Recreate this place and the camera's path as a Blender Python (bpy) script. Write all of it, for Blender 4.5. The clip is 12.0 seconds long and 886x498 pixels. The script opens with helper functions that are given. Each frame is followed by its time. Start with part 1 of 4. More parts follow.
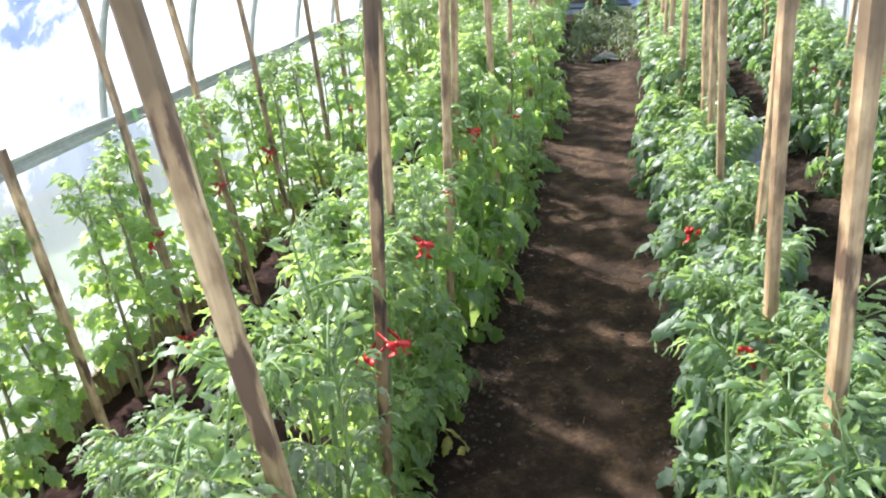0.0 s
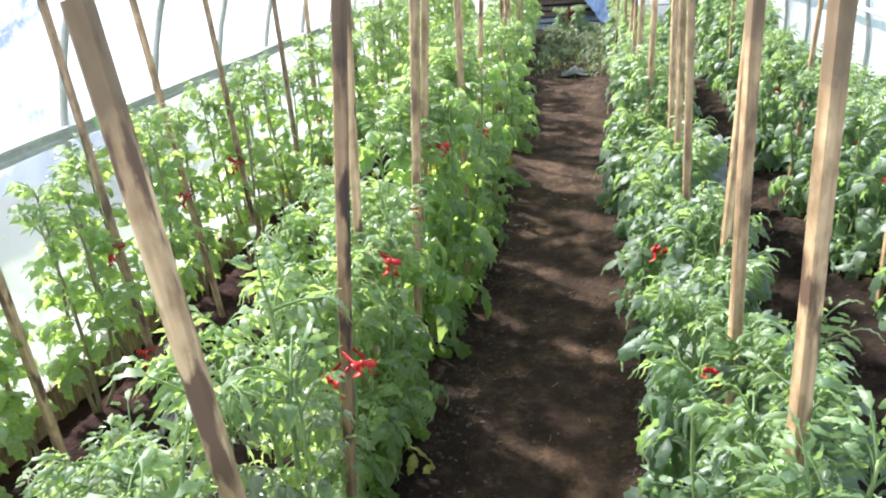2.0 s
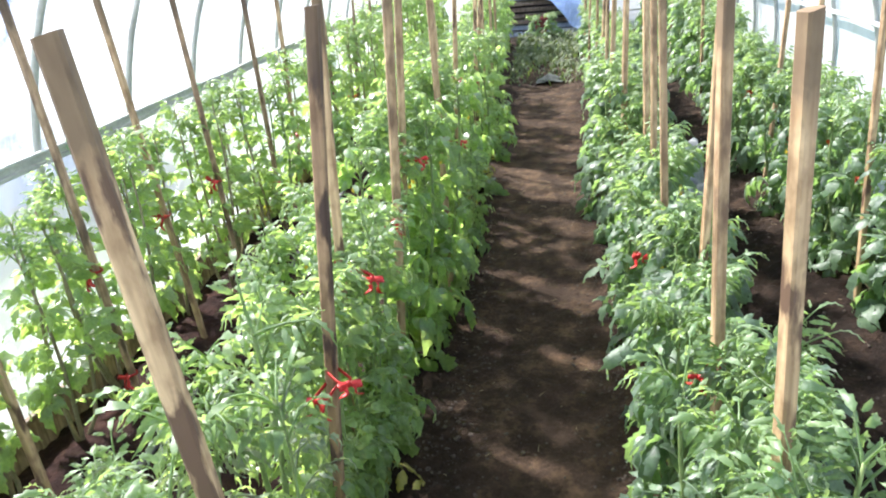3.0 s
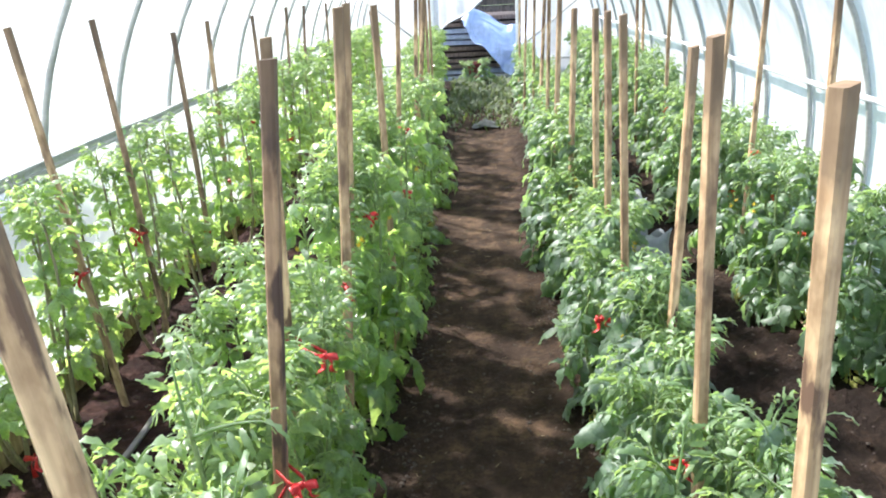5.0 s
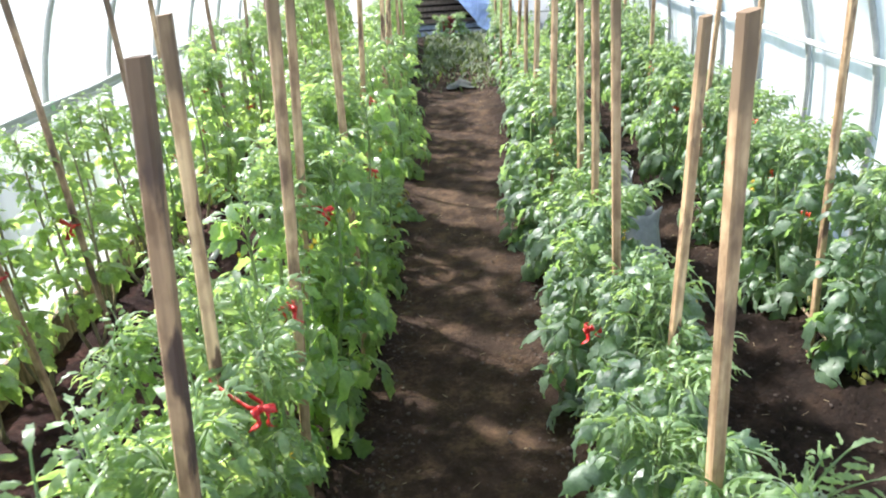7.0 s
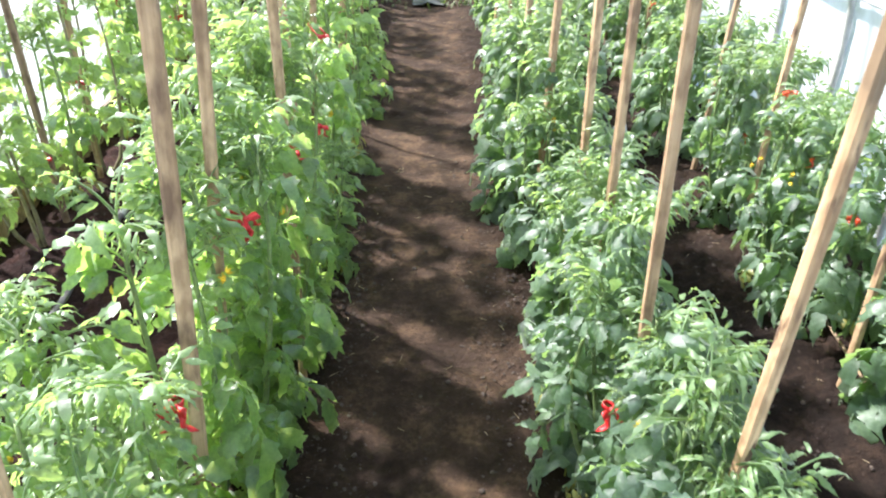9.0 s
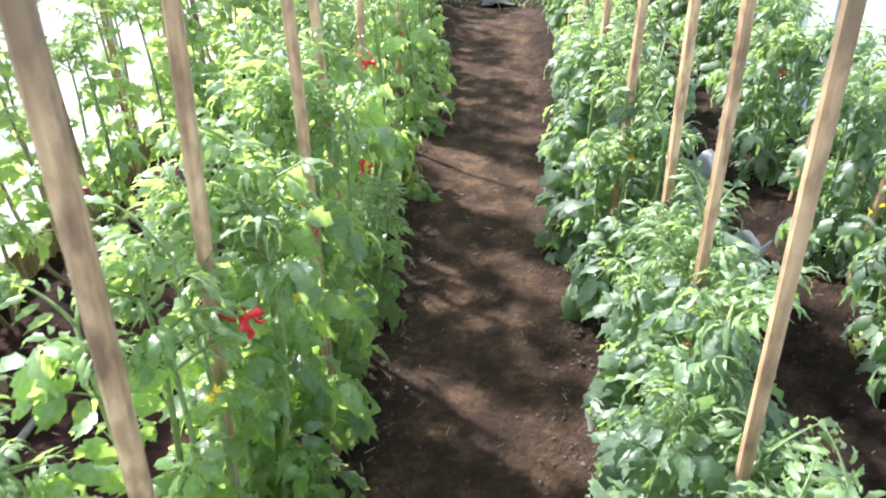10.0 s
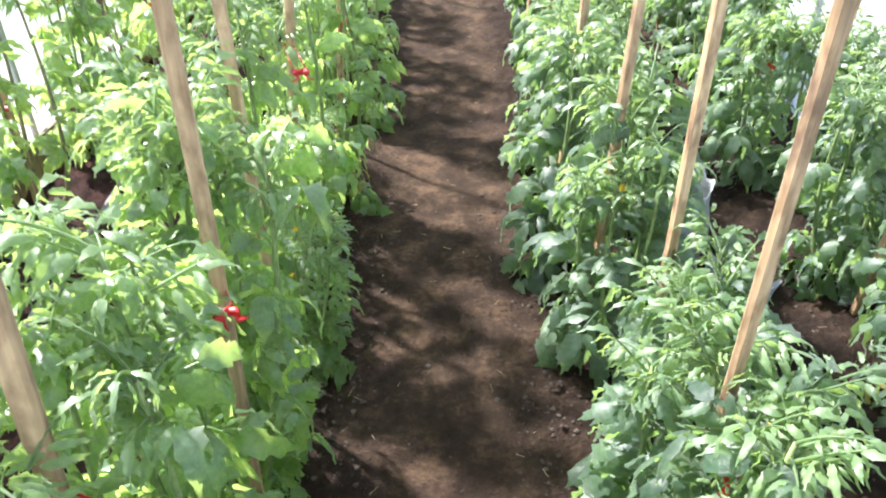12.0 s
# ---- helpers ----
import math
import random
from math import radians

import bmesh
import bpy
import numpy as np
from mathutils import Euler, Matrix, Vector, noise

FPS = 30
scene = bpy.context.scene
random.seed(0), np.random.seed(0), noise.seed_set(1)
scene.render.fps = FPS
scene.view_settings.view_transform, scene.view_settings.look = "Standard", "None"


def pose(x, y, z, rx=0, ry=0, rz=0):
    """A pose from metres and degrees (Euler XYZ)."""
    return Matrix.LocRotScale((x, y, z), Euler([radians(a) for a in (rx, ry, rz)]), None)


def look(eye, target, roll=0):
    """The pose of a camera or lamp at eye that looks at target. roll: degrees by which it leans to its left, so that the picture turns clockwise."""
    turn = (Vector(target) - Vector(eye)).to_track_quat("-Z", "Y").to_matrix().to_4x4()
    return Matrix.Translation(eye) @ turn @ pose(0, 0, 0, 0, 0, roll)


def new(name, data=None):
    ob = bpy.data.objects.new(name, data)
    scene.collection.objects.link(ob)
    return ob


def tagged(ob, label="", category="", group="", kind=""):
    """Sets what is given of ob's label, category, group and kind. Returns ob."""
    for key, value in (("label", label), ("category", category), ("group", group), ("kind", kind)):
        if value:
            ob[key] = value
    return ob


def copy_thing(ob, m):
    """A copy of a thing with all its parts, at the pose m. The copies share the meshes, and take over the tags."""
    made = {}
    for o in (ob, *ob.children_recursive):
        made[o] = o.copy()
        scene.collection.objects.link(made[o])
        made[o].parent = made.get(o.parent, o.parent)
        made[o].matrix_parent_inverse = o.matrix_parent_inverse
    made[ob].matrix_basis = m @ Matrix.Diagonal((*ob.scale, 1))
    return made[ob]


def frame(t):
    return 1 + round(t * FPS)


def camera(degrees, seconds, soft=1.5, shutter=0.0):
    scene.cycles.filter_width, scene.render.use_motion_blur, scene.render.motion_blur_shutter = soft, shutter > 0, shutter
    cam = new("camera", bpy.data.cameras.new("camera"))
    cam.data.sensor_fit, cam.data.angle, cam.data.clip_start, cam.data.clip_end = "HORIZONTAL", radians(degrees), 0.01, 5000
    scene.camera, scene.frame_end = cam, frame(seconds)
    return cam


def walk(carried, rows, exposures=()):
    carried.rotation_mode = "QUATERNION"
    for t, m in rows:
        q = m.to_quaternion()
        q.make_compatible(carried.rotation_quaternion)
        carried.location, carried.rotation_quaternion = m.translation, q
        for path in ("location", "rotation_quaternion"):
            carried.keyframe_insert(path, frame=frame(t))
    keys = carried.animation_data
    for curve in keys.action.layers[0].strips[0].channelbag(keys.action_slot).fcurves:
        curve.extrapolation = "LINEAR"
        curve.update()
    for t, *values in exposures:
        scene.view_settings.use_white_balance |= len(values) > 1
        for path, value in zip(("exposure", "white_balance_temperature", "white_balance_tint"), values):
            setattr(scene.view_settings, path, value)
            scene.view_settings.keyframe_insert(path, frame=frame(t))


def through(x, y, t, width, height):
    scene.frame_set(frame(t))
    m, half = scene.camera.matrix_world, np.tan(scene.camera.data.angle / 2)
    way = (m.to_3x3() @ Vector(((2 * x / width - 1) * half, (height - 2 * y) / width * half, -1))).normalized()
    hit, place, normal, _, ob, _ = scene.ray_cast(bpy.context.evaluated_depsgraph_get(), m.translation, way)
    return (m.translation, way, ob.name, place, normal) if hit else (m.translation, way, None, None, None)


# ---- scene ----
cam = camera(63.0, 12.0, soft=2.0, shutter=0.4)
PATH = [
    (0, (0.8674, 0.3798, 1.5063), (0.4630, 1.9734, 0.7736), -5.99),
    (0.5, (0.8683, 0.3884, 1.5353), (0.4870, 1.9880, 0.8032), -6.08),
    (1, (0.8637, 0.4010, 1.5355), (0.4739, 2.0165, 0.8439), -5.82),
    (1.5, (0.8635, 0.4036, 1.5245), (0.4926, 2.0221, 0.8296), -5.31),
    (2, (0.8664, 0.4032, 1.5163), (0.5380, 2.0215, 0.7999), -4.22),
    (2.5, (0.8705, 0.4067, 1.5300), (0.5732, 2.0248, 0.7996), -4.83),
    (3, (0.8646, 0.4112, 1.5324), (0.5823, 2.0447, 0.8308), -5.52),
    (3.5, (0.8328, 0.4817, 1.5390), (0.6014, 2.1336, 0.8623), -4.53),
    (3.7, (0.8189, 0.5067, 1.5417), (0.6539, 2.1705, 0.8749), -3.64),
    (5.3, (0.7710, 0.5878, 1.5482), (0.6694, 2.2731, 0.9244), -3.36),
    (5.5, (0.7710, 0.5998, 1.5482), (0.6626, 2.2842, 0.9231), -3.76),
    (6, (0.7746, 0.6392, 1.5472), (0.6840, 2.3204, 0.9106), -3.52),
    (6.5, (0.7925, 0.7416, 1.5333), (0.7210, 2.4143, 0.8724), -3.68),
    (6.7, (0.7964, 0.8046, 1.5502), (0.7304, 2.4675, 0.8645), -3.78),
    (8.3, (0.7716, 1.3883, 1.5670), (0.7792, 2.9512, 0.6741), -2.10),
    (8.5, (0.7591, 1.4712, 1.5567), (0.7933, 3.0280, 0.6538), -2.19),
    (9, (0.7458, 1.5604, 1.5435), (0.8046, 3.1007, 0.6140), 1.16),
    (9.5, (0.7523, 1.7256, 1.5444), (0.7014, 3.2666, 0.6155), -0.06),
    (10, (0.7965, 1.9198, 1.5572), (0.6804, 3.4445, 0.6076), -1.01),
    (10.5, (0.8090, 2.0080, 1.5524), (0.6884, 3.5232, 0.5882), -1.48),
    (11, (0.7868, 2.1621, 1.5553), (0.7600, 3.6769, 0.5834), 0.76),
    (11.5, (0.7759, 2.3123, 1.5647), (0.7510, 3.8235, 0.5870), -1.39),
    (12, (0.7579, 2.3735, 1.5334), (0.7676, 3.8542, 0.5100), 0.51),
]
walk(cam, [(t, look(eye, target, roll)) for t, eye, target, roll in PATH],
     exposures=[(0, 1.56, 6380, 14), (3.5, 1.67, 6380, 14), (5.5, 1.6, 6380, 14), (6.5, 1.57, 6380, 14), (8.5, 1.86, 6300, 16), (12, 1.97, 6300, 17)])

# ---- world, sun, exposure ----
SUN_EL, SUN_AZ = 45.0, -54.0  # degrees above the horizon, degrees from the tunnel's length
world = bpy.data.worlds.new("sky")
scene.world = world
world.use_nodes = True
wn = world.node_tree.nodes
sky = wn.new("ShaderNodeTexSky")
sky.sky_type, sky.sun_disc = "NISHITA", False
sky.sun_elevation, sky.sun_rotation = radians(SUN_EL), radians(SUN_AZ)
world.node_tree.links.new(sky.outputs[0], wn["Background"].inputs[0])
wn["Background"].inputs[1].default_value = 0.15
sun = new("sun", bpy.data.lights.new("sun", "SUN"))
sun.data.energy, sun.data.angle, sun.data.color = 5.0, radians(3.2), (1.0, 0.965, 0.91)
sun_way = Vector((math.sin(radians(SUN_AZ)) * math.cos(radians(SUN_EL)), math.cos(radians(SUN_AZ)) * math.cos(radians(SUN_EL)), math.sin(radians(SUN_EL))))
sun.matrix_world = look(sun_way * 30, (0, 0, 0))


# ---- materials ----
def material(name):
    m = bpy.data.materials.new(name)
    m.use_nodes = True
    return m, m.node_tree.nodes, m.node_tree.links, m.node_tree.nodes["Principled BSDF"]


def ramp(nodes, stops):
    r = nodes.new("ShaderNodeValToRGB")
    e = r.color_ramp.elements
    while len(e) < len(stops):
        e.new(0.5)
    for k, (at, col) in enumerate(stops):
        e[k].position, e[k].color = at, (*col, 1)
    return r


def noise_node(nodes, links, scale, detail=6.0, rough=0.6, stretch=None, space="Object"):
    tc = nodes.new("ShaderNodeTexCoord")
    n = nodes.new("ShaderNodeTexNoise")
    n.inputs["Scale"].default_value, n.inputs["Detail"].default_value, n.inputs["Roughness"].default_value = scale, detail, rough
    if stretch:
        mp = nodes.new("ShaderNodeMapping")
        mp.inputs["Scale"].default_value = stretch
        links.new(tc.outputs[space], mp.inputs[0])
        links.new(mp.outputs[0], n.inputs["Vector"])
    else:
        links.new(tc.outputs[space], n.inputs["Vector"])
    return n


def bump(nodes, links, source, bsdf, strength, distance):
    b = nodes.new("ShaderNodeBump")
    b.inputs["Strength"].default_value, b.inputs["Distance"].default_value = strength, distance
    links.new(source, b.inputs["Height"])
    links.new(b.outputs[0], bsdf.inputs["Normal"])
    return b


def mix_colour(nodes, links, fac, a, b, blend="MIX"):
    m = nodes.new("ShaderNodeMix")
    m.data_type, m.blend_type = "RGBA", blend
    if isinstance(fac, float):
        m.inputs[0].default_value = fac
    else:
        links.new(fac, m.inputs[0])
    for sock, v in ((m.inputs[6], a), (m.inputs[7], b)):
        if isinstance(v, tuple):
            sock.default_value = (*v, 1)
        else:
            links.new(v, sock)
    return m.outputs[2]


def plain(name, colour, rough=0.6, metal=0.0, scale=30.0, vary=0.25, relief=0.15, dist=0.002):
    m, n, l, p = material(name)
    t = noise_node(n, l, scale)
    big = noise_node(n, l, scale / 9)
    dark, light = tuple(c * (1 - vary) for c in colour), tuple(min(1, c * (1 + vary)) for c in colour)
    c1 = ramp(n, [(0.3, dark), (0.7, light)])
    l.new(t.outputs[0], c1.inputs[0])
    c2 = ramp(n, [(0.3, (0.72, 0.72, 0.72)), (0.65, (1, 1, 1))])
    l.new(big.outputs[0], c2.inputs[0])
    l.new(mix_colour(n, l, 1.0, c1.outputs[0], c2.outputs[0], "MULTIPLY"), p.inputs["Base Color"])
    p.inputs["Roughness"].default_value, p.inputs["Metallic"].default_value = rough, metal
    bump(n, l, t.outputs[0], p, relief, dist)
    return m


def leaf_material(name, low, high, through, share, rough=0.5, coat=0.5):
    """A leaf that lets light through; alike leaves differ from object to object."""
    m, n, l, p = material(name)
    info = n.new("ShaderNodeObjectInfo")
    isl = n.new("ShaderNodeNewGeometry")
    add = n.new("ShaderNodeMath")
    add.operation = "ADD"
    l.new(info.outputs["Random"], add.inputs[0])
    l.new(isl.outputs["Random Per Island"], add.inputs[1])
    half = n.new("ShaderNodeMath")
    half.operation = "MULTIPLY"
    half.inputs[1].default_value = 0.5
    l.new(add.outputs[0], half.inputs[0])
    c = ramp(n, [(0.2, low), (0.78, high)])
    l.new(half.outputs[0], c.inputs[0])
    v = noise_node(n, l, 90.0, 4.0)
    vr = ramp(n, [(0.3, (0.7, 0.75, 0.7)), (0.7, (1.15, 1.1, 1.1))])
    l.new(v.outputs[0], vr.inputs[0])
    col = mix_colour(n, l, 1.0, c.outputs[0], vr.outputs[0], "MULTIPLY")
    l.new(col, p.inputs["Base Color"])
    p.inputs["Roughness"].default_value = rough
    p.inputs["Specular IOR Level"].default_value = 0.8
    p.inputs["Coat Weight"].default_value, p.inputs["Coat Roughness"].default_value = coat, 0.2
    p.inputs["Sheen Weight"].default_value = 0.2
    bump(n, l, v.outputs[0], p, 0.5, 0.004)
    tr = n.new("ShaderNodeBsdfTranslucent")
    tc = mix_colour(n, l, 1.0, through, vr.outputs[0], "MULTIPLY")
    l.new(tc, tr.inputs[0])
    mx = n.new("ShaderNodeMixShader")
    mx.inputs[0].default_value = share
    l.new(p.outputs[0], mx.inputs[1])
    l.new(tr.outputs[0], mx.inputs[2])
    l.new(mx.outputs[0], n["Material Output"].inputs[0])
    return m


def wood_material(name, low, high, stain, amount):
    m, n, l, p = material(name)
    info = n.new("ShaderNodeObjectInfo")
    tc = n.new("ShaderNodeTexCoord")
    shift = n.new("ShaderNodeVectorMath")
    shift.operation = "SCALE"
    l.new(info.outputs["Random"], shift.inputs["Scale"])
    shift.inputs[0].default_value = (37.0, 11.0, 23.0)
    at = n.new("ShaderNodeVectorMath")
    l.new(tc.outputs["Object"], at.inputs[0])
    l.new(shift.outputs[0], at.inputs[1])
    def tex(scale, stretch, detail=6.0):
        mp = n.new("ShaderNodeMapping")
        mp.inputs["Scale"].default_value = stretch
        l.new(at.outputs[0], mp.inputs[0])
        t = n.new("ShaderNodeTexNoise")
        t.inputs["Scale"].default_value, t.inputs["Detail"].default_value = scale, detail
        l.new(mp.outputs[0], t.inputs["Vector"])
        return t.outputs[0]
    grain = tex(60.0, (1, 1, 0.05))
    g = ramp(n, [(0.32, low), (0.68, high)])
    l.new(grain, g.inputs[0])
    blot = tex(24.0, (1.0, 1.0, 0.3), 9.0)
    b = ramp(n, [(0.53, (0, 0, 0)), (0.66, (1, 1, 1))])
    l.new(blot, b.inputs[0])
    scale = n.new("ShaderNodeMath")
    scale.operation = "MULTIPLY"
    l.new(b.outputs[0], scale.inputs[0])
    rr = n.new("ShaderNodeMath")
    rr.operation = "MULTIPLY"
    rr.inputs[1].default_value = amount
    l.new(info.outputs["Random"], rr.inputs[0])
    l.new(rr.outputs[0], scale.inputs[1])
    tone = ramp(n, [(0.0, (0.8, 0.77, 0.73)), (1.0, (1.12, 1.08, 1.0))])
    l.new(info.outputs["Random"], tone.inputs[0])
    fleck = tex(38.0, (1.0, 1.0, 0.5), 4.0)
    fl = ramp(n, [(0.36, (0.62, 0.58, 0.55)), (0.56, (1.0, 1.0, 1.0))])
    l.new(fleck, fl.inputs[0])
    tone_out = mix_colour(n, l, 1.0, tone.outputs[0], fl.outputs[0], "MULTIPLY")
    toned = mix_colour(n, l, 1.0, g.outputs[0], tone_out, "MULTIPLY")
    worn = mix_colour(n, l, scale.outputs[0], toned, stain)
    # the sawn top end is weathered grey-brown with a ragged lower edge
    sep, end = n.new("ShaderNodeSeparateXYZ"), n.new("ShaderNodeMath")
    l.new(tc.outputs["Generated"], sep.inputs[0])
    end.operation, end.inputs[1].default_value = "MULTIPLY_ADD", 0.14
    l.new(fleck, end.inputs[0])
    l.new(sep.outputs[2], end.inputs[2])
    grey = ramp(n, [(0.955, (0, 0, 0)), (1.0, (0.85, 0.85, 0.85))])
    l.new(end.outputs[0], grey.inputs[0])
    l.new(mix_colour(n, l, grey.outputs[0], worn, tuple(0.45 * c for c in low)), p.inputs["Base Color"])
    p.inputs["Roughness"].default_value = 0.75
    bump(n, l, grain, p, 0.4, 0.002)
    return m


def soil_material():
    m, n, l, p = material("soil")
    fine = noise_node(n, l, 55.0, 10.0, 0.7)
    mid = noise_node(n, l, 6.5, 8.0, 0.65)
    big = noise_node(n, l, 1.1, 5.0, 0.55)
    c = ramp(n, [(0.32, (0.016, 0.012, 0.0095)), (0.5, (0.048, 0.035, 0.026)), (0.68, (0.145, 0.102, 0.067))])
    a = n.new("ShaderNodeMath")
    a.operation, a.inputs[1].default_value = "MULTIPLY_ADD", 0.68
    l.new(mid.outputs[0], a.inputs[0])
    h = n.new("ShaderNodeMath")
    h.operation, h.inputs[1].default_value = "MULTIPLY", 0.32
    l.new(fine.outputs[0], h.inputs[0])
    l.new(h.outputs[0], a.inputs[2])
    l.new(a.outputs[0], c.inputs[0])
    t = ramp(n, [(0.35, (0.72, 0.68, 0.68)), (0.65, (1.1, 1.05, 1.0))])
    l.new(big.outputs[0], t.inputs[0])
    # the trodden path is paler, the soil to both sides of it darker, with a ragged border
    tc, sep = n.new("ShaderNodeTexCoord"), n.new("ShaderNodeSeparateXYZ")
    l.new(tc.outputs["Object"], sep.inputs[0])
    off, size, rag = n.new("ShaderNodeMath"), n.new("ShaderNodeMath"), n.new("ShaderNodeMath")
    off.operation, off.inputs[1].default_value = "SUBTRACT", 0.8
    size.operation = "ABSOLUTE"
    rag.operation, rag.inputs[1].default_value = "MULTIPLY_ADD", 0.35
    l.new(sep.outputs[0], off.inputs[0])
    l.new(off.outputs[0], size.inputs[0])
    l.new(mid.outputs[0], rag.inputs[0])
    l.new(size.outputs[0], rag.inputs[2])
    path_tone = ramp(n, [(0.36, (1.3, 1.24, 1.18)), (0.62, (0.6, 0.58, 0.6))])
    l.new(rag.outputs[0], path_tone.inputs[0])
    red = ramp(n, [(0.3, (1.15, 0.86, 0.98)), (0.36, (1.0, 1.0, 1.0))])  # reddish tint on the hose side, from x = -0.1 fading out by 0.08
    side = n.new("ShaderNodeMapRange")
    side.inputs["From Min"].default_value, side.inputs["From Max"].default_value = -1.0, 2.0
    l.new(sep.outputs[0], side.inputs["Value"])
    l.new(side.outputs[0], red.inputs[0])
    tint = mix_colour(n, l, 1.0, t.outputs[0], red.outputs[0], "MULTIPLY")
    both = mix_colour(n, l, 1.0, tint, path_tone.outputs[0], "MULTIPLY")
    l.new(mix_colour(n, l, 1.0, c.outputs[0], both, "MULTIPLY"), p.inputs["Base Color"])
    p.inputs["Roughness"].default_value = 0.95
    p.inputs["Specular IOR Level"].default_value = 0.15
    bump(n, l, fine.outputs[0], p, 1.0, 0.03)
    return m


def film_material(name, clear_low, clear_high):
    """Greenhouse film: it scatters light through, with clearer and cloudier stretches and soft creases."""
    m, n, l, p = material(name)
    p.inputs["Base Color"].default_value = (0.88, 0.9, 0.92, 1)
    p.inputs["Roughness"].default_value = 0.35
    crease = noise_node(n, l, 3.0, 6.0, 0.6, (1.0, 0.9, 0.22))
    b = bump(n, l, crease.outputs[0], p, 0.6, 0.05)
    tr = n.new("ShaderNodeBsdfTranslucent")
    dirt = ramp(n, [(0.36, (0.4, 0.43, 0.43)), (0.52, (0.7, 0.74, 0.77)), (0.7, (0.84, 0.87, 0.9))])
    streak = noise_node(n, l, 1.6, 7.0, 0.65, (1.0, 1.6, 0.35))
    l.new(streak.outputs[0], dirt.inputs[0])
    l.new(dirt.outputs[0], tr.inputs[0])
    l.new(b.outputs[0], tr.inputs["Normal"])
    body = n.new("ShaderNodeMixShader")
    body.inputs[0].default_value = 0.5
    l.new(p.outputs[0], body.inputs[1])
    l.new(tr.outputs[0], body.inputs[2])
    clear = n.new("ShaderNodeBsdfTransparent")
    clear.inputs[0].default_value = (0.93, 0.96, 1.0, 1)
    patch = noise_node(n, l, 1.15, 5.0, 0.62)
    f = ramp(n, [(0.46, (clear_low,) * 3), (0.66, (clear_high,) * 3)])
    l.new(patch.outputs[0], f.inputs[0])
    # two clearer stretches with ragged edges: a small one high up, onto the added blue mound, a long one under the side
    # rail
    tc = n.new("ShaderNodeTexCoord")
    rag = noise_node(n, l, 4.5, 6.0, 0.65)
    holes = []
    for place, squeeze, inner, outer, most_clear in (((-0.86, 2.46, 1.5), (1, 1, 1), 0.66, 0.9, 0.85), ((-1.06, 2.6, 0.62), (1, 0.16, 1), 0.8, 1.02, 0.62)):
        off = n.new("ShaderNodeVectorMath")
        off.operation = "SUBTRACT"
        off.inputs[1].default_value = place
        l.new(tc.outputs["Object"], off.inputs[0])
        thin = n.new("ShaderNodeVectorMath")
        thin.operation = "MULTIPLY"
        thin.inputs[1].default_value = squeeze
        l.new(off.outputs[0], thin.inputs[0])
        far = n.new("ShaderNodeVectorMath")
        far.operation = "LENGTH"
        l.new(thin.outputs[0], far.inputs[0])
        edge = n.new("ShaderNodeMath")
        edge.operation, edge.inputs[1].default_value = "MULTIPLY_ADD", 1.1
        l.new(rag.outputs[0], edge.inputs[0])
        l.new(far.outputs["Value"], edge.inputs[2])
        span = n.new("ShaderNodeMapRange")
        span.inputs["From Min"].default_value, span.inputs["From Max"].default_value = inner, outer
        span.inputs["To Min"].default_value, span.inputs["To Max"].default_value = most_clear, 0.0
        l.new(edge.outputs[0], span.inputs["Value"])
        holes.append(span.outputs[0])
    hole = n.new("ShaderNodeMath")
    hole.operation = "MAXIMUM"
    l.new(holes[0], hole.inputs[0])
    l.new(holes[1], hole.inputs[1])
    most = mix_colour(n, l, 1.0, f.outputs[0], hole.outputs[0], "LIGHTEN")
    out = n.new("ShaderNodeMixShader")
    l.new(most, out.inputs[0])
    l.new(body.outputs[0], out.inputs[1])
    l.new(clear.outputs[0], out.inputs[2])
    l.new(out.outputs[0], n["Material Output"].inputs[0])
    return m


LEAF_BROAD = leaf_material("broad_leaf", (0.028, 0.066, 0.044), (0.112, 0.188, 0.1), (0.44, 0.72, 0.2), 0.33, 0.5, 0.05)
LEAF_TALL = leaf_material("tall_leaf", (0.02, 0.06, 0.034), (0.11, 0.195, 0.09), (0.7, 1.0, 0.24), 0.45, 0.34, 0.34)
LEAF_THIN = leaf_material("thin_leaf", (0.035, 0.09, 0.04), (0.13, 0.225, 0.09), (0.7, 0.95, 0.23), 0.46, 0.4, 0.2)
LEAF_CURLY = leaf_material("curly_leaf", (0.045, 0.1, 0.05), (0.16, 0.24, 0.125), (0.72, 0.96, 0.26), 0.43, 0.4, 0.2)
LEAF_FINE = leaf_material("fine_leaf", (0.06, 0.1, 0.06), (0.16, 0.215, 0.125), (0.38, 0.5, 0.17), 0.28, 0.6, 0.05)
LEAF_YOUNG = leaf_material("young_leaf", (0.08, 0.155, 0.065), (0.15, 0.245, 0.1), (0.48, 0.7, 0.18), 0.4, 0.5, 0.1)
LEAF_OLD = leaf_material("yellowing_leaf", (0.25, 0.27, 0.05), (0.4, 0.36, 0.06), (0.5, 0.5, 0.05), 0.4, 0.55)
STEM = plain("green_stem", (0.2, 0.28, 0.1), 0.6, 0, 60, 0.3)
STEM_OLD = plain("woody_stem", (0.26, 0.23, 0.13), 0.75, 0, 60, 0.3)
PETAL = plain("yellow_petal", (0.75, 0.55, 0.04), 0.5, 0, 60, 0.15)
STAKE = wood_material("sawn_stake", (0.3, 0.2, 0.115), (0.62, 0.46, 0.285), (0.12, 0.07, 0.042), 2.2)
STAKE_DARK = wood_material("stained_stake", (0.2, 0.125, 0.075), (0.42, 0.28, 0.17), (0.055, 0.03, 0.022), 6.0)
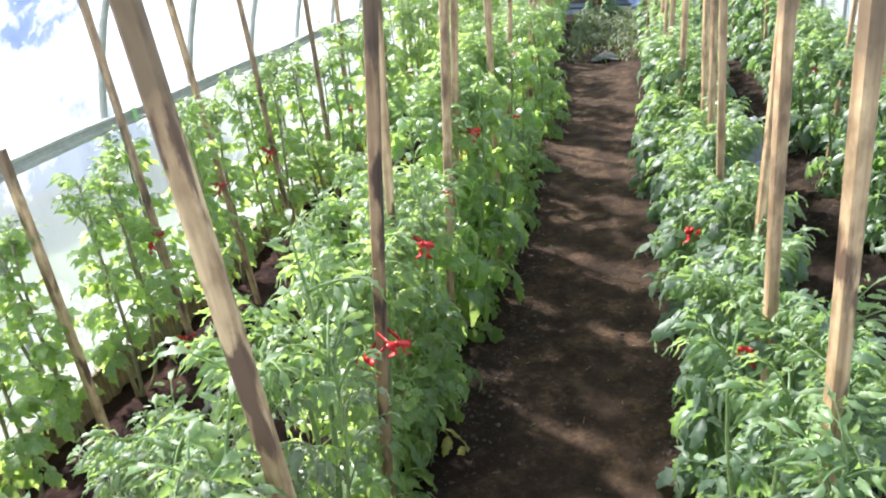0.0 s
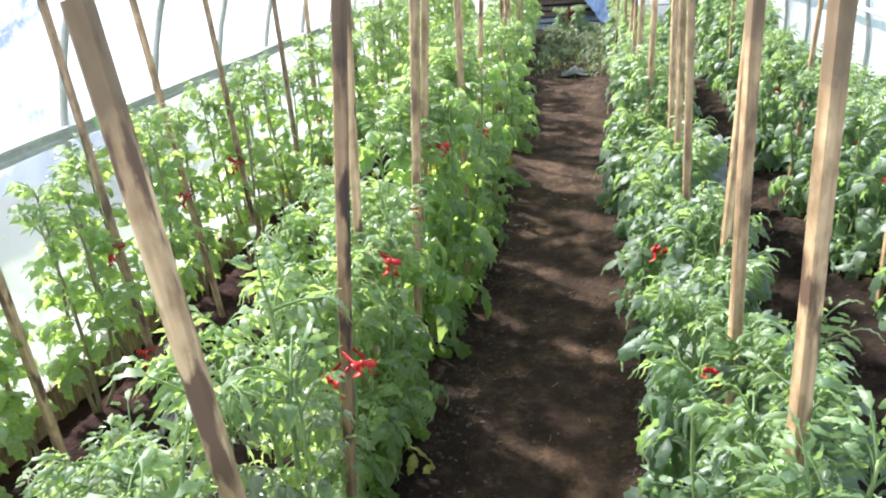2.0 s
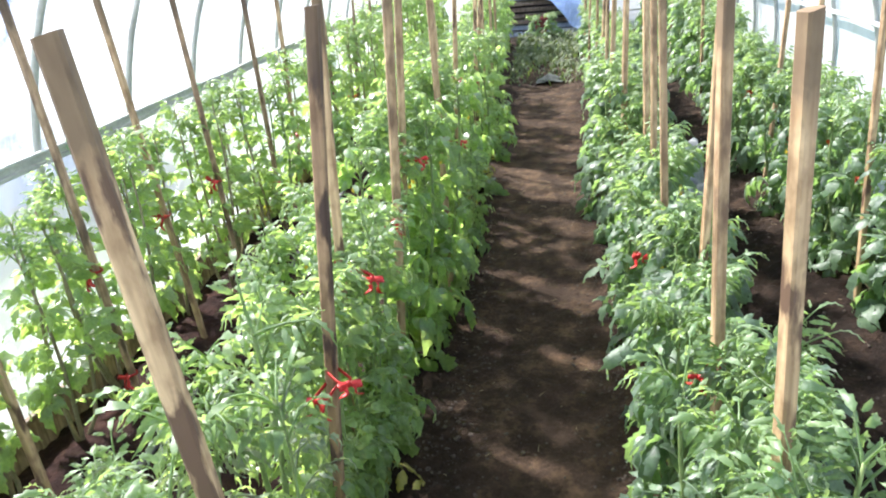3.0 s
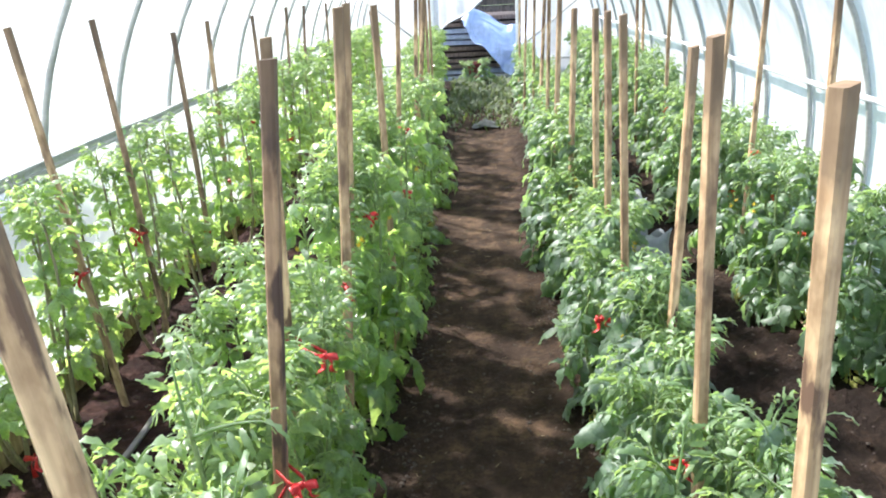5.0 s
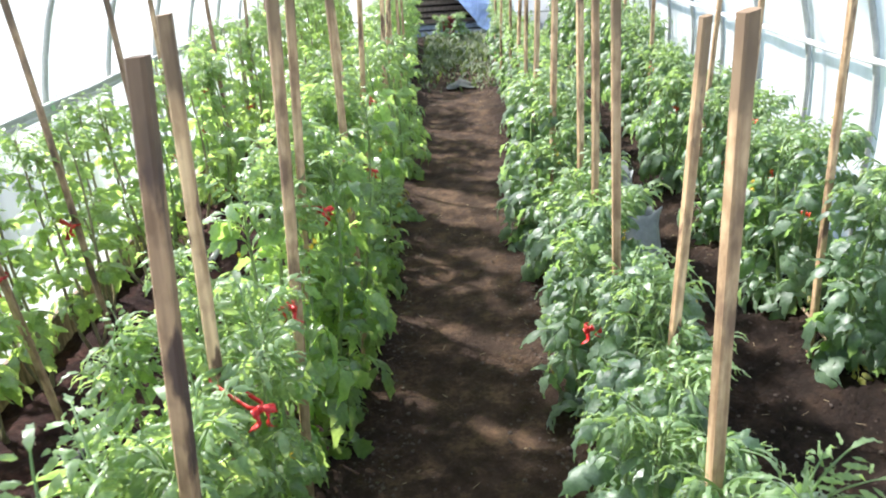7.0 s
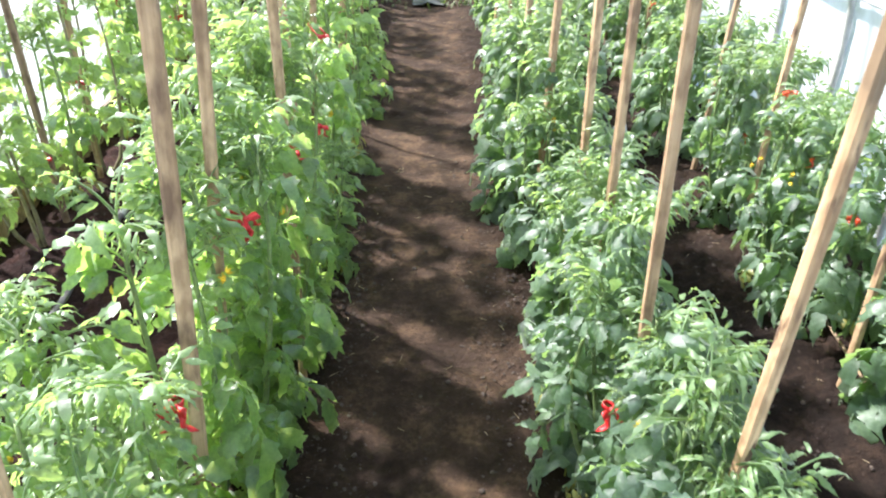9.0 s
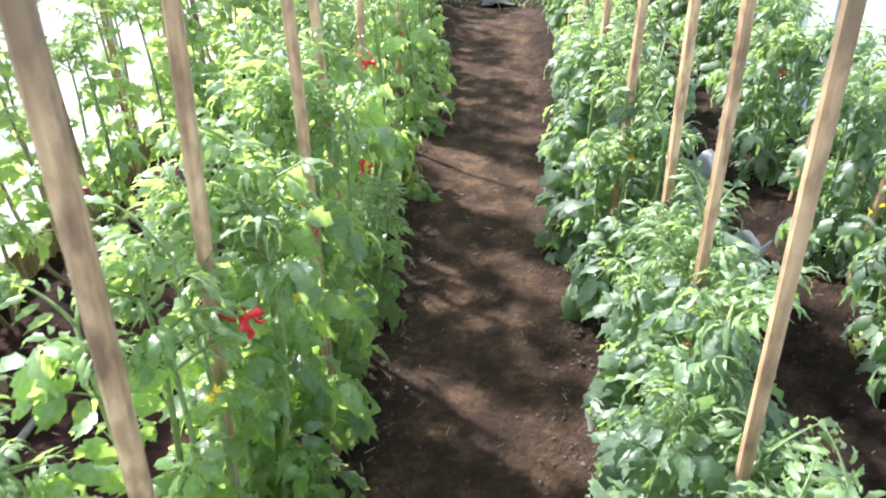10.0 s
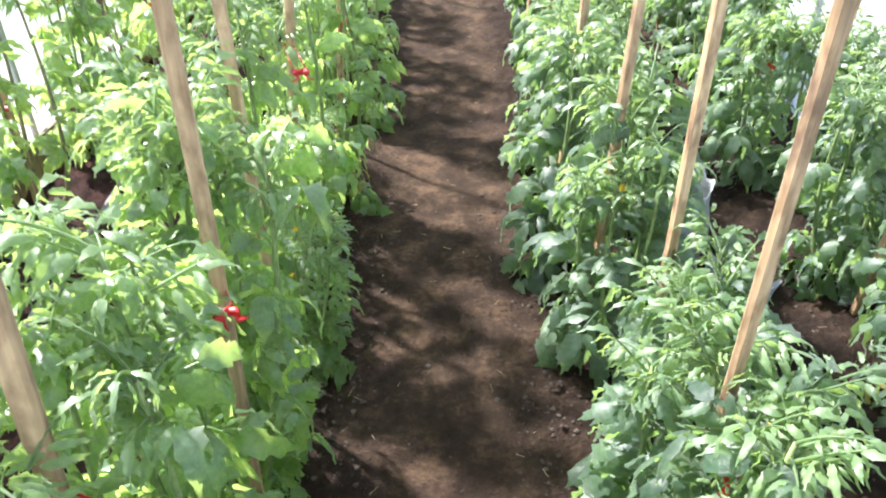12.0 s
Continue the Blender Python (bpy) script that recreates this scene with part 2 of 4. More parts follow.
STAKE_WALL = wood_material("weathered_stake", (0.19, 0.13, 0.085), (0.4, 0.29, 0.19), (0.1, 0.065, 0.042), 1.4)
BOARD = wood_material("weathered_board", (0.24, 0.17, 0.11), (0.46, 0.35, 0.23), (0.06, 0.045, 0.03), 0.8)
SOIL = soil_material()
CLOD = plain("soil_clod", (0.075, 0.057, 0.045), 0.95, 0, 80, 0.5, 0.8, 0.006)
STRAW = plain("dry_straw", (0.34, 0.27, 0.16), 0.8, 0, 40, 0.3)
RIBBON = plain("red_ribbon", (0.46, 0.013, 0.013), 0.45, 0, 120, 0.2, 0.3, 0.001)
RIBBON_WARM = plain("orange_red_ribbon", (0.62, 0.07, 0.018), 0.45, 0, 120, 0.2, 0.3, 0.001)
PIPE = plain("galvanised_pipe", (0.4, 0.41, 0.38), 0.5, 0.15, 40, 0.12)
PIPE_WHITE = plain("white_pipe", (0.75, 0.77, 0.78), 0.45, 0, 40, 0.06)
CLIP = plain("green_tape", (0.36, 0.6, 0.3), 0.5, 0, 60, 0.1)
HOSE = plain("grey_hose", (0.16, 0.15, 0.145), 0.6, 0, 35, 0.3, 0.2)
BUCKET = plain("white_plastic", (0.34, 0.37, 0.38), 0.45, 0, 25, 0.2)
RED_PLASTIC = plain("red_plastic", (0.28, 0.05, 0.06), 0.6, 0, 25, 0.2)
MOUND_BLUE = plain("deep_blue_mound", (0.1, 0.24, 0.55), 0.4, 0, 9, 0.2, 0.3, 0.01)
TARP = plain("blue_white_tarp", (0.4, 0.54, 0.86), 0.4, 0, 14, 0.16, 0.4, 0.012)
LUMBER = wood_material("old_lumber", (0.1, 0.08, 0.075), (0.24, 0.19, 0.17), (0.03, 0.025, 0.02), 0.7)
LUMBER_BLUE = plain("grey_blue_paint", (0.32, 0.38, 0.52), 0.7, 0, 20, 0.3)
RAG = plain("grey_cloth", (0.09, 0.1, 0.095), 0.9, 0, 40, 0.25, 0.5, 0.005)
GRASS = leaf_material("grass", (0.04, 0.08, 0.03), (0.13, 0.16, 0.06), (0.2, 0.3, 0.06), 0.25, 0.75, 0.0)
FIELD = plain("field_grass", (0.08, 0.12, 0.04), 0.9, 0, 3, 0.4, 0.6, 0.03)
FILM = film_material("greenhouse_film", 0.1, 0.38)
FILM_END = film_material("end_film", 0.18, 0.42)


# ---- mesh helpers ----
def mesh_part(name, verts, faces, mat, parent=None, smooth=True, label=""):
    me = bpy.data.meshes.new(name)
    me.from_pydata([tuple(v) for v in verts], [], faces)
    me.materials.append(mat)
    if smooth:
        me.polygons.foreach_set("use_smooth", [True] * len(me.polygons))
    me.update()
    ob = new(name, me)
    ob.parent = parent
    return tagged(ob, label)


def part(name, bm, mat, parent=None, label="", smooth=False):
    me = bpy.data.meshes.new(name)
    bm.normal_update()
    bm.to_mesh(me)
    bm.free()
    me.materials.append(mat)
    if smooth:
        me.polygons.foreach_set("use_smooth", [True] * len(me.polygons))
    ob = new(name, me)
    ob.parent = parent
    return tagged(ob, label)


def tube(points, radii, sides=7, caps=True, flat=1.0):
    """Vertices and faces of a pipe along points."""
    verts, faces = [], []
    pts = [Vector(p) for p in points]
    for i, p in enumerate(pts):
        d = (pts[min(i + 1, len(pts) - 1)] - pts[max(i - 1, 0)]).normalized()
        a = d.cross(Vector((0.13, 0.31, 0.94)) if abs(d.z) < 0.9 else Vector((0, 1, 0))).normalized()
        b = d.cross(a)
        for k in range(sides):
            w = 2 * math.pi * k / sides
            verts.append(p + (a * math.cos(w) + b * math.sin(w) * flat) * radii[i])
    for i in range(len(pts) - 1):
        for k in range(sides):
            j = (k + 1) % sides
            faces.append((i * sides + k, i * sides + j, (i + 1) * sides + j, (i + 1) * sides + k))
    if caps:
        faces.append(tuple(range(sides))[::-1])
        faces.append(tuple((len(pts) - 1) * sides + k for k in range(sides)))
    return verts, faces


def join(lists):
    verts, faces = [], []
    for v, f in lists:
        o = len(verts)
        verts += v
        faces += [tuple(i + o for i in q) for q in f]
    return verts, faces


def strip(points, width, thick, across):
    """A ribbon of some thickness along points; across: the way of its width at each point."""
    verts, faces = [], []
    n = len(points)
    for i, p in enumerate(points):
        p = Vector(p)
        d = (Vector(points[min(i + 1, n - 1)]) - Vector(points[max(i - 1, 0)])).normalized()
        s = Vector(across[i]).normalized()
        u = d.cross(s).normalized()
        w = width[i] if isinstance(width, list) else width
        for a, b in ((-1, -1), (1, -1), (1, 1), (-1, 1)):
            verts.append(p + s * (a * w / 2) + u * (b * thick / 2))
    for i in range(n - 1):
        for k in range(4):
            j = (k + 1) % 4
            faces.append((i * 4 + k, i * 4 + j, i * 4 + 4 + j, i * 4 + 4 + k))
    faces += [(3, 2, 1, 0), (n * 4 - 4, n * 4 - 3, n * 4 - 2, n * 4 - 1)]
    return verts, faces


def box(x0, x1, y0, y1, z0, z1, bevel=0.0):
    bm = bmesh.new()
    bmesh.ops.create_cube(bm, size=1.0)
    for v in bm.verts:
        v.co = Vector((x0 + (v.co.x + 0.5) * (x1 - x0), y0 + (v.co.y + 0.5) * (y1 - y0), z0 + (v.co.z + 0.5) * (z1 - z0)))
    if bevel:
        bmesh.ops.bevel(bm, geom=bm.edges[:], offset=bevel, segments=1, affect="EDGES")
    return bm


# ---- large structure: a hooped tunnel about 3.7 m wide ----
MID, HALF, SPRING, RISE = 0.78, 1.83, 0.6, 1.8
Y0, Y1, STEP = -1.71, 12.37, 0.64


def hoop_at(u, out=0.0):
    """x and z of the hoop; u from 0 at the foot by the hose to 1 at the other foot."""
    leg = 0.11
    if u < leg:
        return MID - HALF - out, -0.05 + (SPRING + 0.05) * u / leg
    if u > 1 - leg:
        return MID + HALF + out, -0.05 + (SPRING + 0.05) * (1 - u) / leg
    a = math.pi * (1 - (u - leg) / (1 - 2 * leg))
    return MID + (HALF + out) * math.cos(a), SPRING + (RISE + out) * math.sin(a)


def soil_height(x, y):
    h = 0.0
    for row in (-0.78, 0.25, 1.3, 2.2):
        h += 0.045 * math.exp(-((x - row) / 0.22) ** 2)
    q = Vector((x * 2.2, y * 2.2, 0.3))
    h += 0.018 * noise.noise(q) + 0.012 * noise.noise(q * 4.1) + 0.009 * noise.noise(q * 11.0)
    rough = min(1.0, abs(x - MID) / 0.33) ** 3
    return h + 0.022 * rough * noise.noise(q * 17.0) - 0.012


def build_soil():
    xs = np.linspace(MID - HALF, MID + HALF, 150)
    ys = np.concatenate([np.linspace(Y0, 0.6, 40), np.linspace(0.63, 7.5, 260), np.linspace(7.55, Y1, 90)])
    verts = [(x, y, soil_height(x, y)) for y in ys for x in xs]
    w = len(xs)
    faces = [(j * w + i, j * w + i + 1, (j + 1) * w + i + 1, (j + 1) * w + i) for j in range(len(ys) - 1) for i in range(w - 1)]
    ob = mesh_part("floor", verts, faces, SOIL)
    tagged(ob, "dark crumbly trodden soil with low planted ridges", "soil floor", kind="structure")


def build_ground():
    bm = bmesh.new()
    bmesh.ops.create_grid(bm, x_segments=40, y_segments=40, size=600)
    for v in bm.verts:
        v.co.z = -0.06
    tagged(part("ground", bm, FIELD), "flat grassy ground round the greenhouse", "ground", kind="structure")


def film_sheet(name, u0, u1, label, category):
    nu, ny = max(6, int((u1 - u0) * 48)), 150
    verts, faces = [], []
    for j in range(ny + 1):
        y = Y0 + (Y1 - Y0) * j / ny
        sag = 0.012 * abs(math.sin(math.pi * (y - Y0) / STEP))
        for i in range(nu + 1):
            x, z = hoop_at(u0 + (u1 - u0) * i / nu, 0.018)
            away = Vector((x - MID, 0, max(0, z - SPRING))).normalized()
            k = 0.012 * noise.noise(Vector((x * 1.5, y * 3.2, z * 1.1))) - sag * (0.5 + 0.5 * noise.noise(Vector((3, y, z))))
            k = max(k, -0.016)
            verts.append((x + away.x * k, y, z + away.z * k))
    w = nu + 1
    for j in range(ny):
        for i in range(nu):
            faces.append((j * w + i, j * w + i + 1, (j + 1) * w + i + 1, (j + 1) * w + i))
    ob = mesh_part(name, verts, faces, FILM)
    ob.visible_shadow = False
    return tagged(ob, label, category, kind="structure")


def build_hoop(y):
    pts = []
    for k in range(49):
        x, z = hoop_at(k / 48)
        pts.append((x, y, z))
    v, f = tube(pts, [0.0145] * 49, 8)
    ob = mesh_part("greenhouse_hoop", v, f, PIPE)
    return tagged(ob, "grey galvanised steel hoop carrying the plastic film", "hoop", "hoops of the tunnel")


def build_purlin(side, mat, label):
    x, z = MID + side * (HALF - 0.075), 0.94
    pts = [(x + 0.004 * math.sin(k * 1.7), Y0 + 0.05 + (Y1 - Y0 - 0.1) * k / 30, z + 0.005 * math.sin(k * 2.3)) for k in range(31)]
    if side > 0:
        return tagged(mesh_part("side_rail", *tube(pts, [0.014] * 31, 8), mat), label, "pipe")
    # a flat pressed profile: two lips with a shallow channel between them
    shape = [(-0.006, -0.026), (0.01, -0.026), (0.012, -0.022), (0.012, -0.012), (0.004, -0.008), (0.004, 0.01), (0.012, 0.014), (0.012, 0.022), (0.01, 0.026), (-0.006, 0.026)]
    n = len(shape)
    verts = [(px + dx, py, pz + dz) for px, py, pz in pts for dx, dz in shape]
    faces = [(i * n + k, i * n + (k + 1) % n, (i + 1) * n + (k + 1) % n, (i + 1) * n + k) for i in range(30) for k in range(n)]
    faces += [tuple(range(n))[::-1], tuple(range(30 * n, 31 * n))]
    root = mesh_part("side_rail", verts, faces, mat, None, False)
    y = 0.65
    while y < 11:
        part("tape_band", box(x - 0.009, x + 0.0145, y - 0.012, y + 0.012, z - 0.029, z + 0.029, 0.002), CLIP, root, "bright green tape wrap")
        y += 1.12
    return tagged(root, label, "pipe")


build_ground()
build_soil()
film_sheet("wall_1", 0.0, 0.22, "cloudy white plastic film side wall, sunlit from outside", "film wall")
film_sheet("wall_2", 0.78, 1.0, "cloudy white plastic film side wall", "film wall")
film_sheet("ceiling", 0.22, 0.78, "arched translucent plastic film roof", "film roof")
y = Y0
while y < Y1 + 0.1:
    build_hoop(y)
    y += STEP
build_purlin(-1, PIPE, "flat grey metal side rail with green tape wraps")
build_purlin(1, PIPE_WHITE, "white side rail pipe along the film")


def end_outline(y, x0, x1, z_low, steps=16, low=None):
    """A film panel of an end wall between x0 and x1, from z_low up to the hoop."""
    verts, faces, rows = [], [], 14
    for i in range(steps + 1):
        x = x0 + (x1 - x0) * i / steps
        c = min(1.0, abs(x - MID) / (HALF + 0.01))
        top = SPRING + RISE * math.sqrt(max(0.0, 1 - c * c))
        for r in range(rows + 1):
            z = z_low + (top - z_low) * r / rows
            verts.append((x, y + 0.02 * noise.noise(Vector((x * 2.5, 0.7, z * 1.6))), z))
    for i in range(steps):
        for r in range(rows):
            a = i * (rows + 1) + r
            faces.append((a, a + rows + 1, a + rows + 2, a + 1))
    return verts, faces


DOOR0, DOOR1, DOOR_TOP = 0.09, 1.4, 1.9


def build_end_walls():
    v, f = join([end_outline(Y1 + 0.03, MID - HALF, DOOR0, -0.05), end_outline(Y1 + 0.03, DOOR1, MID + HALF, -0.05), end_outline(Y1 + 0.03, DOOR0, DOOR1, DOOR_TOP)])
    ob = mesh_part("wall_north", v, f, FILM_END)
    ob.visible_shadow = False
    tagged(ob, "translucent film end wall with an open doorway", "film wall", kind="structure")
    v, f = end_outline(Y0 - 0.03, MID - HALF, MID + HALF, -0.05, 30)
    ob = mesh_part("wall_south", v, f, FILM_END)
    ob.visible_shadow = False
    tagged(ob, "plain translucent film end wall", "film wall", kind="structure")


def bar(name, a, b, r, mat, parent=None, label=""):
    return mesh_part(name, *tube([a, b], [r, r], 8), mat, parent, label=label)


def build_door_frame():
    root = new("door_1")
    root.location = (0, Y1, 0)
    for x in (DOOR0, DOOR1):
        part("door_post", box(x - 0.025, x + 0.025, -0.025, 0.025, -0.05, DOOR_TOP + 0.05, 0.005), PIPE_WHITE, root, "white painted post")
    part("lintel", box(DOOR0 + 0.025, DOOR1 - 0.025, -0.025, 0.025, DOOR_TOP, DOOR_TOP + 0.05, 0.005), PIPE_WHITE, root)
    for s in (-1, 1):
        x0, x1 = (DOOR0 - 0.03, MID - HALF + 0.03) if s < 0 else (DOOR1 + 0.03, MID + HALF - 0.03)
        bar("cross_bar", (x0, -0.02, 0.32), (x1, -0.02, 0.32), 0.016, PIPE, root)
        bar("brace", (x0, -0.045, 0.5), (x0 + (x1 - x0) * 0.93, -0.045, 1.32), 0.017, PIPE, root, "slanting grey brace")
    # the film curtain hangs gathered to one side
    verts, faces, nx, nz = [], [], 18, 14
    for i in range(nx + 1):
        u = i / nx
        x = DOOR0 + 0.03 + 0.95 * u
        low = 0.72 + 0.62 * u ** 0.8 + 0.03 * math.sin(u * 9)
        for k in range(nz + 1):
            z = low + (DOOR_TOP - low) * k / nz
            verts.append((x, -0.05 + 0.025 * math.sin(u * 21) * (1 - 0.5 * k / nz), z))
    for i in range(nx):
        for k in range(nz):
            a = i * (nz + 1) + k
            faces.append((a, a + nz + 1, a + nz + 2, a + 1))
    ob = mesh_part("curtain", verts, faces, FILM_END, root, label="gathered film door curtain")
    ob.visible_shadow = False
    hem = [(DOOR0 + 0.03 + 0.95 * i / 18, -0.06 + 0.025 * math.sin(i / 18 * 21), 0.72 + 0.62 * (i / 18) ** 0.8 + 0.03 * math.sin(i / 2)) for i in range(19)]
    mesh_part("hem", *tube(hem, [0.014] * 19, 6), PIPE_WHITE, root, label="white rolled hem")
    tagged(root, "open doorway in a white frame with grey braces and a pushed-aside film curtain", "doorway", kind="structure")


build_end_walls()
build_door_frame()


# ---- stakes ----
def stake_mesh(length, width, depth, rng):
    """A sawn square stake with worn edges, a slight bow and an uneven sawn top."""
    verts, faces, rows = [], [], 9
    b = 0.004
    bow, twist = rng.uniform(-0.008, 0.008), rng.uniform(-0.12, 0.12)
    w, d = width / 2, depth / 2
    ring = [(-w + b, -d), (w - b, -d), (w, -d + b), (w, d - b), (w - b, d), (-w + b, d), (-w, d - b), (-w, -d + b)]
    for r in range(rows):
        u = r / (rows - 1)
        a = twist * u
        for x, y in ring:
            k = 1 + rng.uniform(-0.03, 0.03)
            z = length * u + (x * 0.16 if r == rows - 1 else 0)
            verts.append(((x * math.cos(a) - y * math.sin(a)) * k + bow * math.sin(math.pi * u), (x * math.sin(a) + y * math.cos(a)) * k, z))
    for r in range(rows - 1):
        for k in range(8):
            j = (k + 1) % 8
            faces.append((r * 8 + k, r * 8 + j, r * 8 + 8 + j, r * 8 + 8 + k))
    faces += [tuple(range(8))[::-1], tuple(range((rows - 1) * 8, rows * 8))]
    return verts, faces


def build_stake(y, x_foot, x_top, z_top, width, turn, rng, label):
    foot, top = Vector((x_foot, y, -0.06)), Vector((x_top, y, z_top))
    v, f = stake_mesh((top - foot).length, width, width * rng.uniform(0.8, 1.0), rng)
    ob = mesh_part("wooden_stake", v, f, {DARK: STAKE_DARK, LEANING: STAKE_WALL}.get(label, STAKE), None, False)
    lean = math.atan2(x_top - x_foot, z_top + 0.06)
    ob.matrix_basis = Matrix.Translation(foot) @ Matrix.Rotation(lean, 4, "Y") @ Matrix.Rotation(radians(turn), 4, "Z")
    return tagged(ob, label, "stake", "stakes in the tomato rows")


PALE, DARK, LEANING = "pale sawn wooden stake among the tomato plants", "wooden stake blotched with dark stains", "brown weathered wooden stake by the film wall"
# y, foot x, top x, top z, width, turn about its length
STAKES_L = [
    (1.103, 0.466, 0.364, 1.483, 0.0288, 8), (1.702, 0.301, 0.451, 1.45, 0.0248, -6), (2.079, 0.246, 0.344, 1.46, 0.024, 14), (2.485, 0.304, 0.423, 1.5, 0.0264, 16),
    (2.893, 0.237, 0.375, 1.5, 0.0256, 10), (3.310, 0.379, 0.403, 1.48, 0.0248, 18), (3.753, 0.352, 0.334, 1.45, 0.024, 5), (4.320, 0.276, 0.386, 1.48, 0.024, 0),
    (5.0, 0.33, 0.47, 1.46, 0.024, 12), (5.4, 0.29, 0.39, 1.45, 0.024, 0), (6.3, 0.3, 0.35, 1.45, 0.024, 9), (7.2, 0.3, 0.33, 1.42, 0.024, 0), (8.2, 0.28, 0.3, 1.45, 0.024, 3),
]
STAKES_R = [
    (1.453, 1.260, 1.199, 1.41, 0.0288, 28), (1.945, 1.263, 1.200, 1.43, 0.0264, 24), (2.387, 1.261, 1.289, 1.37, 0.024, 28), (2.778, 1.255, 1.193, 1.43, 0.0232, 10),
    (3.229, 1.252, 1.226, 1.42, 0.024, 30), (3.698, 1.289, 1.256, 1.41, 0.024, 20), (4.052, 1.206, 1.217, 1.4, 0.0248, 30), (4.6, 1.17, 1.21, 1.44, 0.024, 14),
    (5.5, 1.22, 1.24, 1.42, 0.024, 0), (6.5, 1.25, 1.3, 1.4, 0.024, 20), (7.5, 1.28, 1.3, 1.4, 0.024, 8), (8.5, 1.25, 1.29, 1.4, 0.024, 0), (9.5, 1.25, 1.28, 1.42, 0.024, 15),
]
STAKES_W = [
    (2.003, -0.741, -0.764, 1.06, 0.0288, 5), (2.495, -0.688, -0.760, 1.56, 0.024, 12), (3.014, -0.681, -0.783, 1.48, 0.0248, 0), (3.495, -0.691, -0.741, 1.48, 0.024, 18),
    (4.298, -0.755, -0.754, 1.38, 0.0256, 0), (4.75, -0.78, -0.735, 1.41, 0.024, 9), (5.6, -0.75, -0.73, 1.4, 0.024, 0), (6.5, -0.84, -0.72, 1.42, 0.024, 14), (7.3, -0.88, -0.76, 1.41, 0.024, 0), (8.3, -0.8, -0.76, 1.4, 0.024, 0), (9.6, -0.8, -0.78, 1.4, 0.024, 0),
]
STAKES_E = [(3.245, 2.073, 2.012, 1.45, 0.0264, 28), (4.196, 2.114, 2.126, 1.42, 0.024, 12), (4.85, 2.12, 2.18, 1.45, 0.024, 20), (6.1, 2.18, 2.16, 1.42, 0.0248, 0), (6.9, 2.13, 2.09, 1.4, 0.024, 16), (7.4, 2.27, 2.25, 1.38, 0.024, 0), (8.8, 2.15, 2.15, 1.42, 0.024, 0)]
srng = random.Random(11)
for table, label in ((STAKES_L, PALE), (STAKES_R, PALE), (STAKES_W, LEANING), (STAKES_E, PALE)):
    for k, (y, xf, xt, zt, w, turn) in enumerate(table):
        build_stake(y, xf, xt, zt, w, turn, srng, DARK if table is STAKES_L and k == 1 else (PALE if table is STAKES_W and k in (0, 2, 5) else label))


# ---- tomato plants ----
def leaflet(base, way, up, size, ratio, curl, rng, rows=8):
    """One pointed, toothed leaflet: arched across, its rims turned down, bending and twisting to a drawn-out tip."""
    side = way.cross(up).normalized()
    up = side.cross(way).normalized()
    verts, faces = [], []
    fold = rng.uniform(-0.75, 0.3)
    lean, twist = rng.uniform(-0.45, 0.45), rng.uniform(-0.7, 0.7)
    swing = rng.uniform(-0.16, 0.16)
    for r in range(rows):
        u = r / (rows - 1)
        half = size * ratio * (math.sin(math.pi * min(1.0, 0.05 + 0.95 * u ** 0.68)) ** 0.8) * (1.12 - 0.3 * u)
        half *= 1.0 + (0.15 if r % 2 else -0.12)
        if r == rows - 1:
            half = 0.004 * size
        bend = curl * u
        mid = base + way * (size * u * (1 - 0.3 * bend * u)) - up * (size * 0.75 * bend * u) + side * (swing * size * u * u)
        back = way * (-0.055 * size if r % 2 == 0 else 0.035 * size)
        tip = lean + twist * u
        ca, sa = math.cos(tip), math.sin(tip)
        across, rise = side * ca + up * sa, up * ca - side * sa
        wave = 0.06 * size * rng.uniform(-1, 1)
        verts += [mid - across * half + rise * (half * fold + wave) + back, mid, mid + across * half + rise * (half * fold - wave) + back]
    for r in range(rows - 1):
        a = r * 3
        faces += [(a, a + 1, a + 4, a + 3), (a + 1, a + 2, a + 5, a + 4)]
    return verts, faces


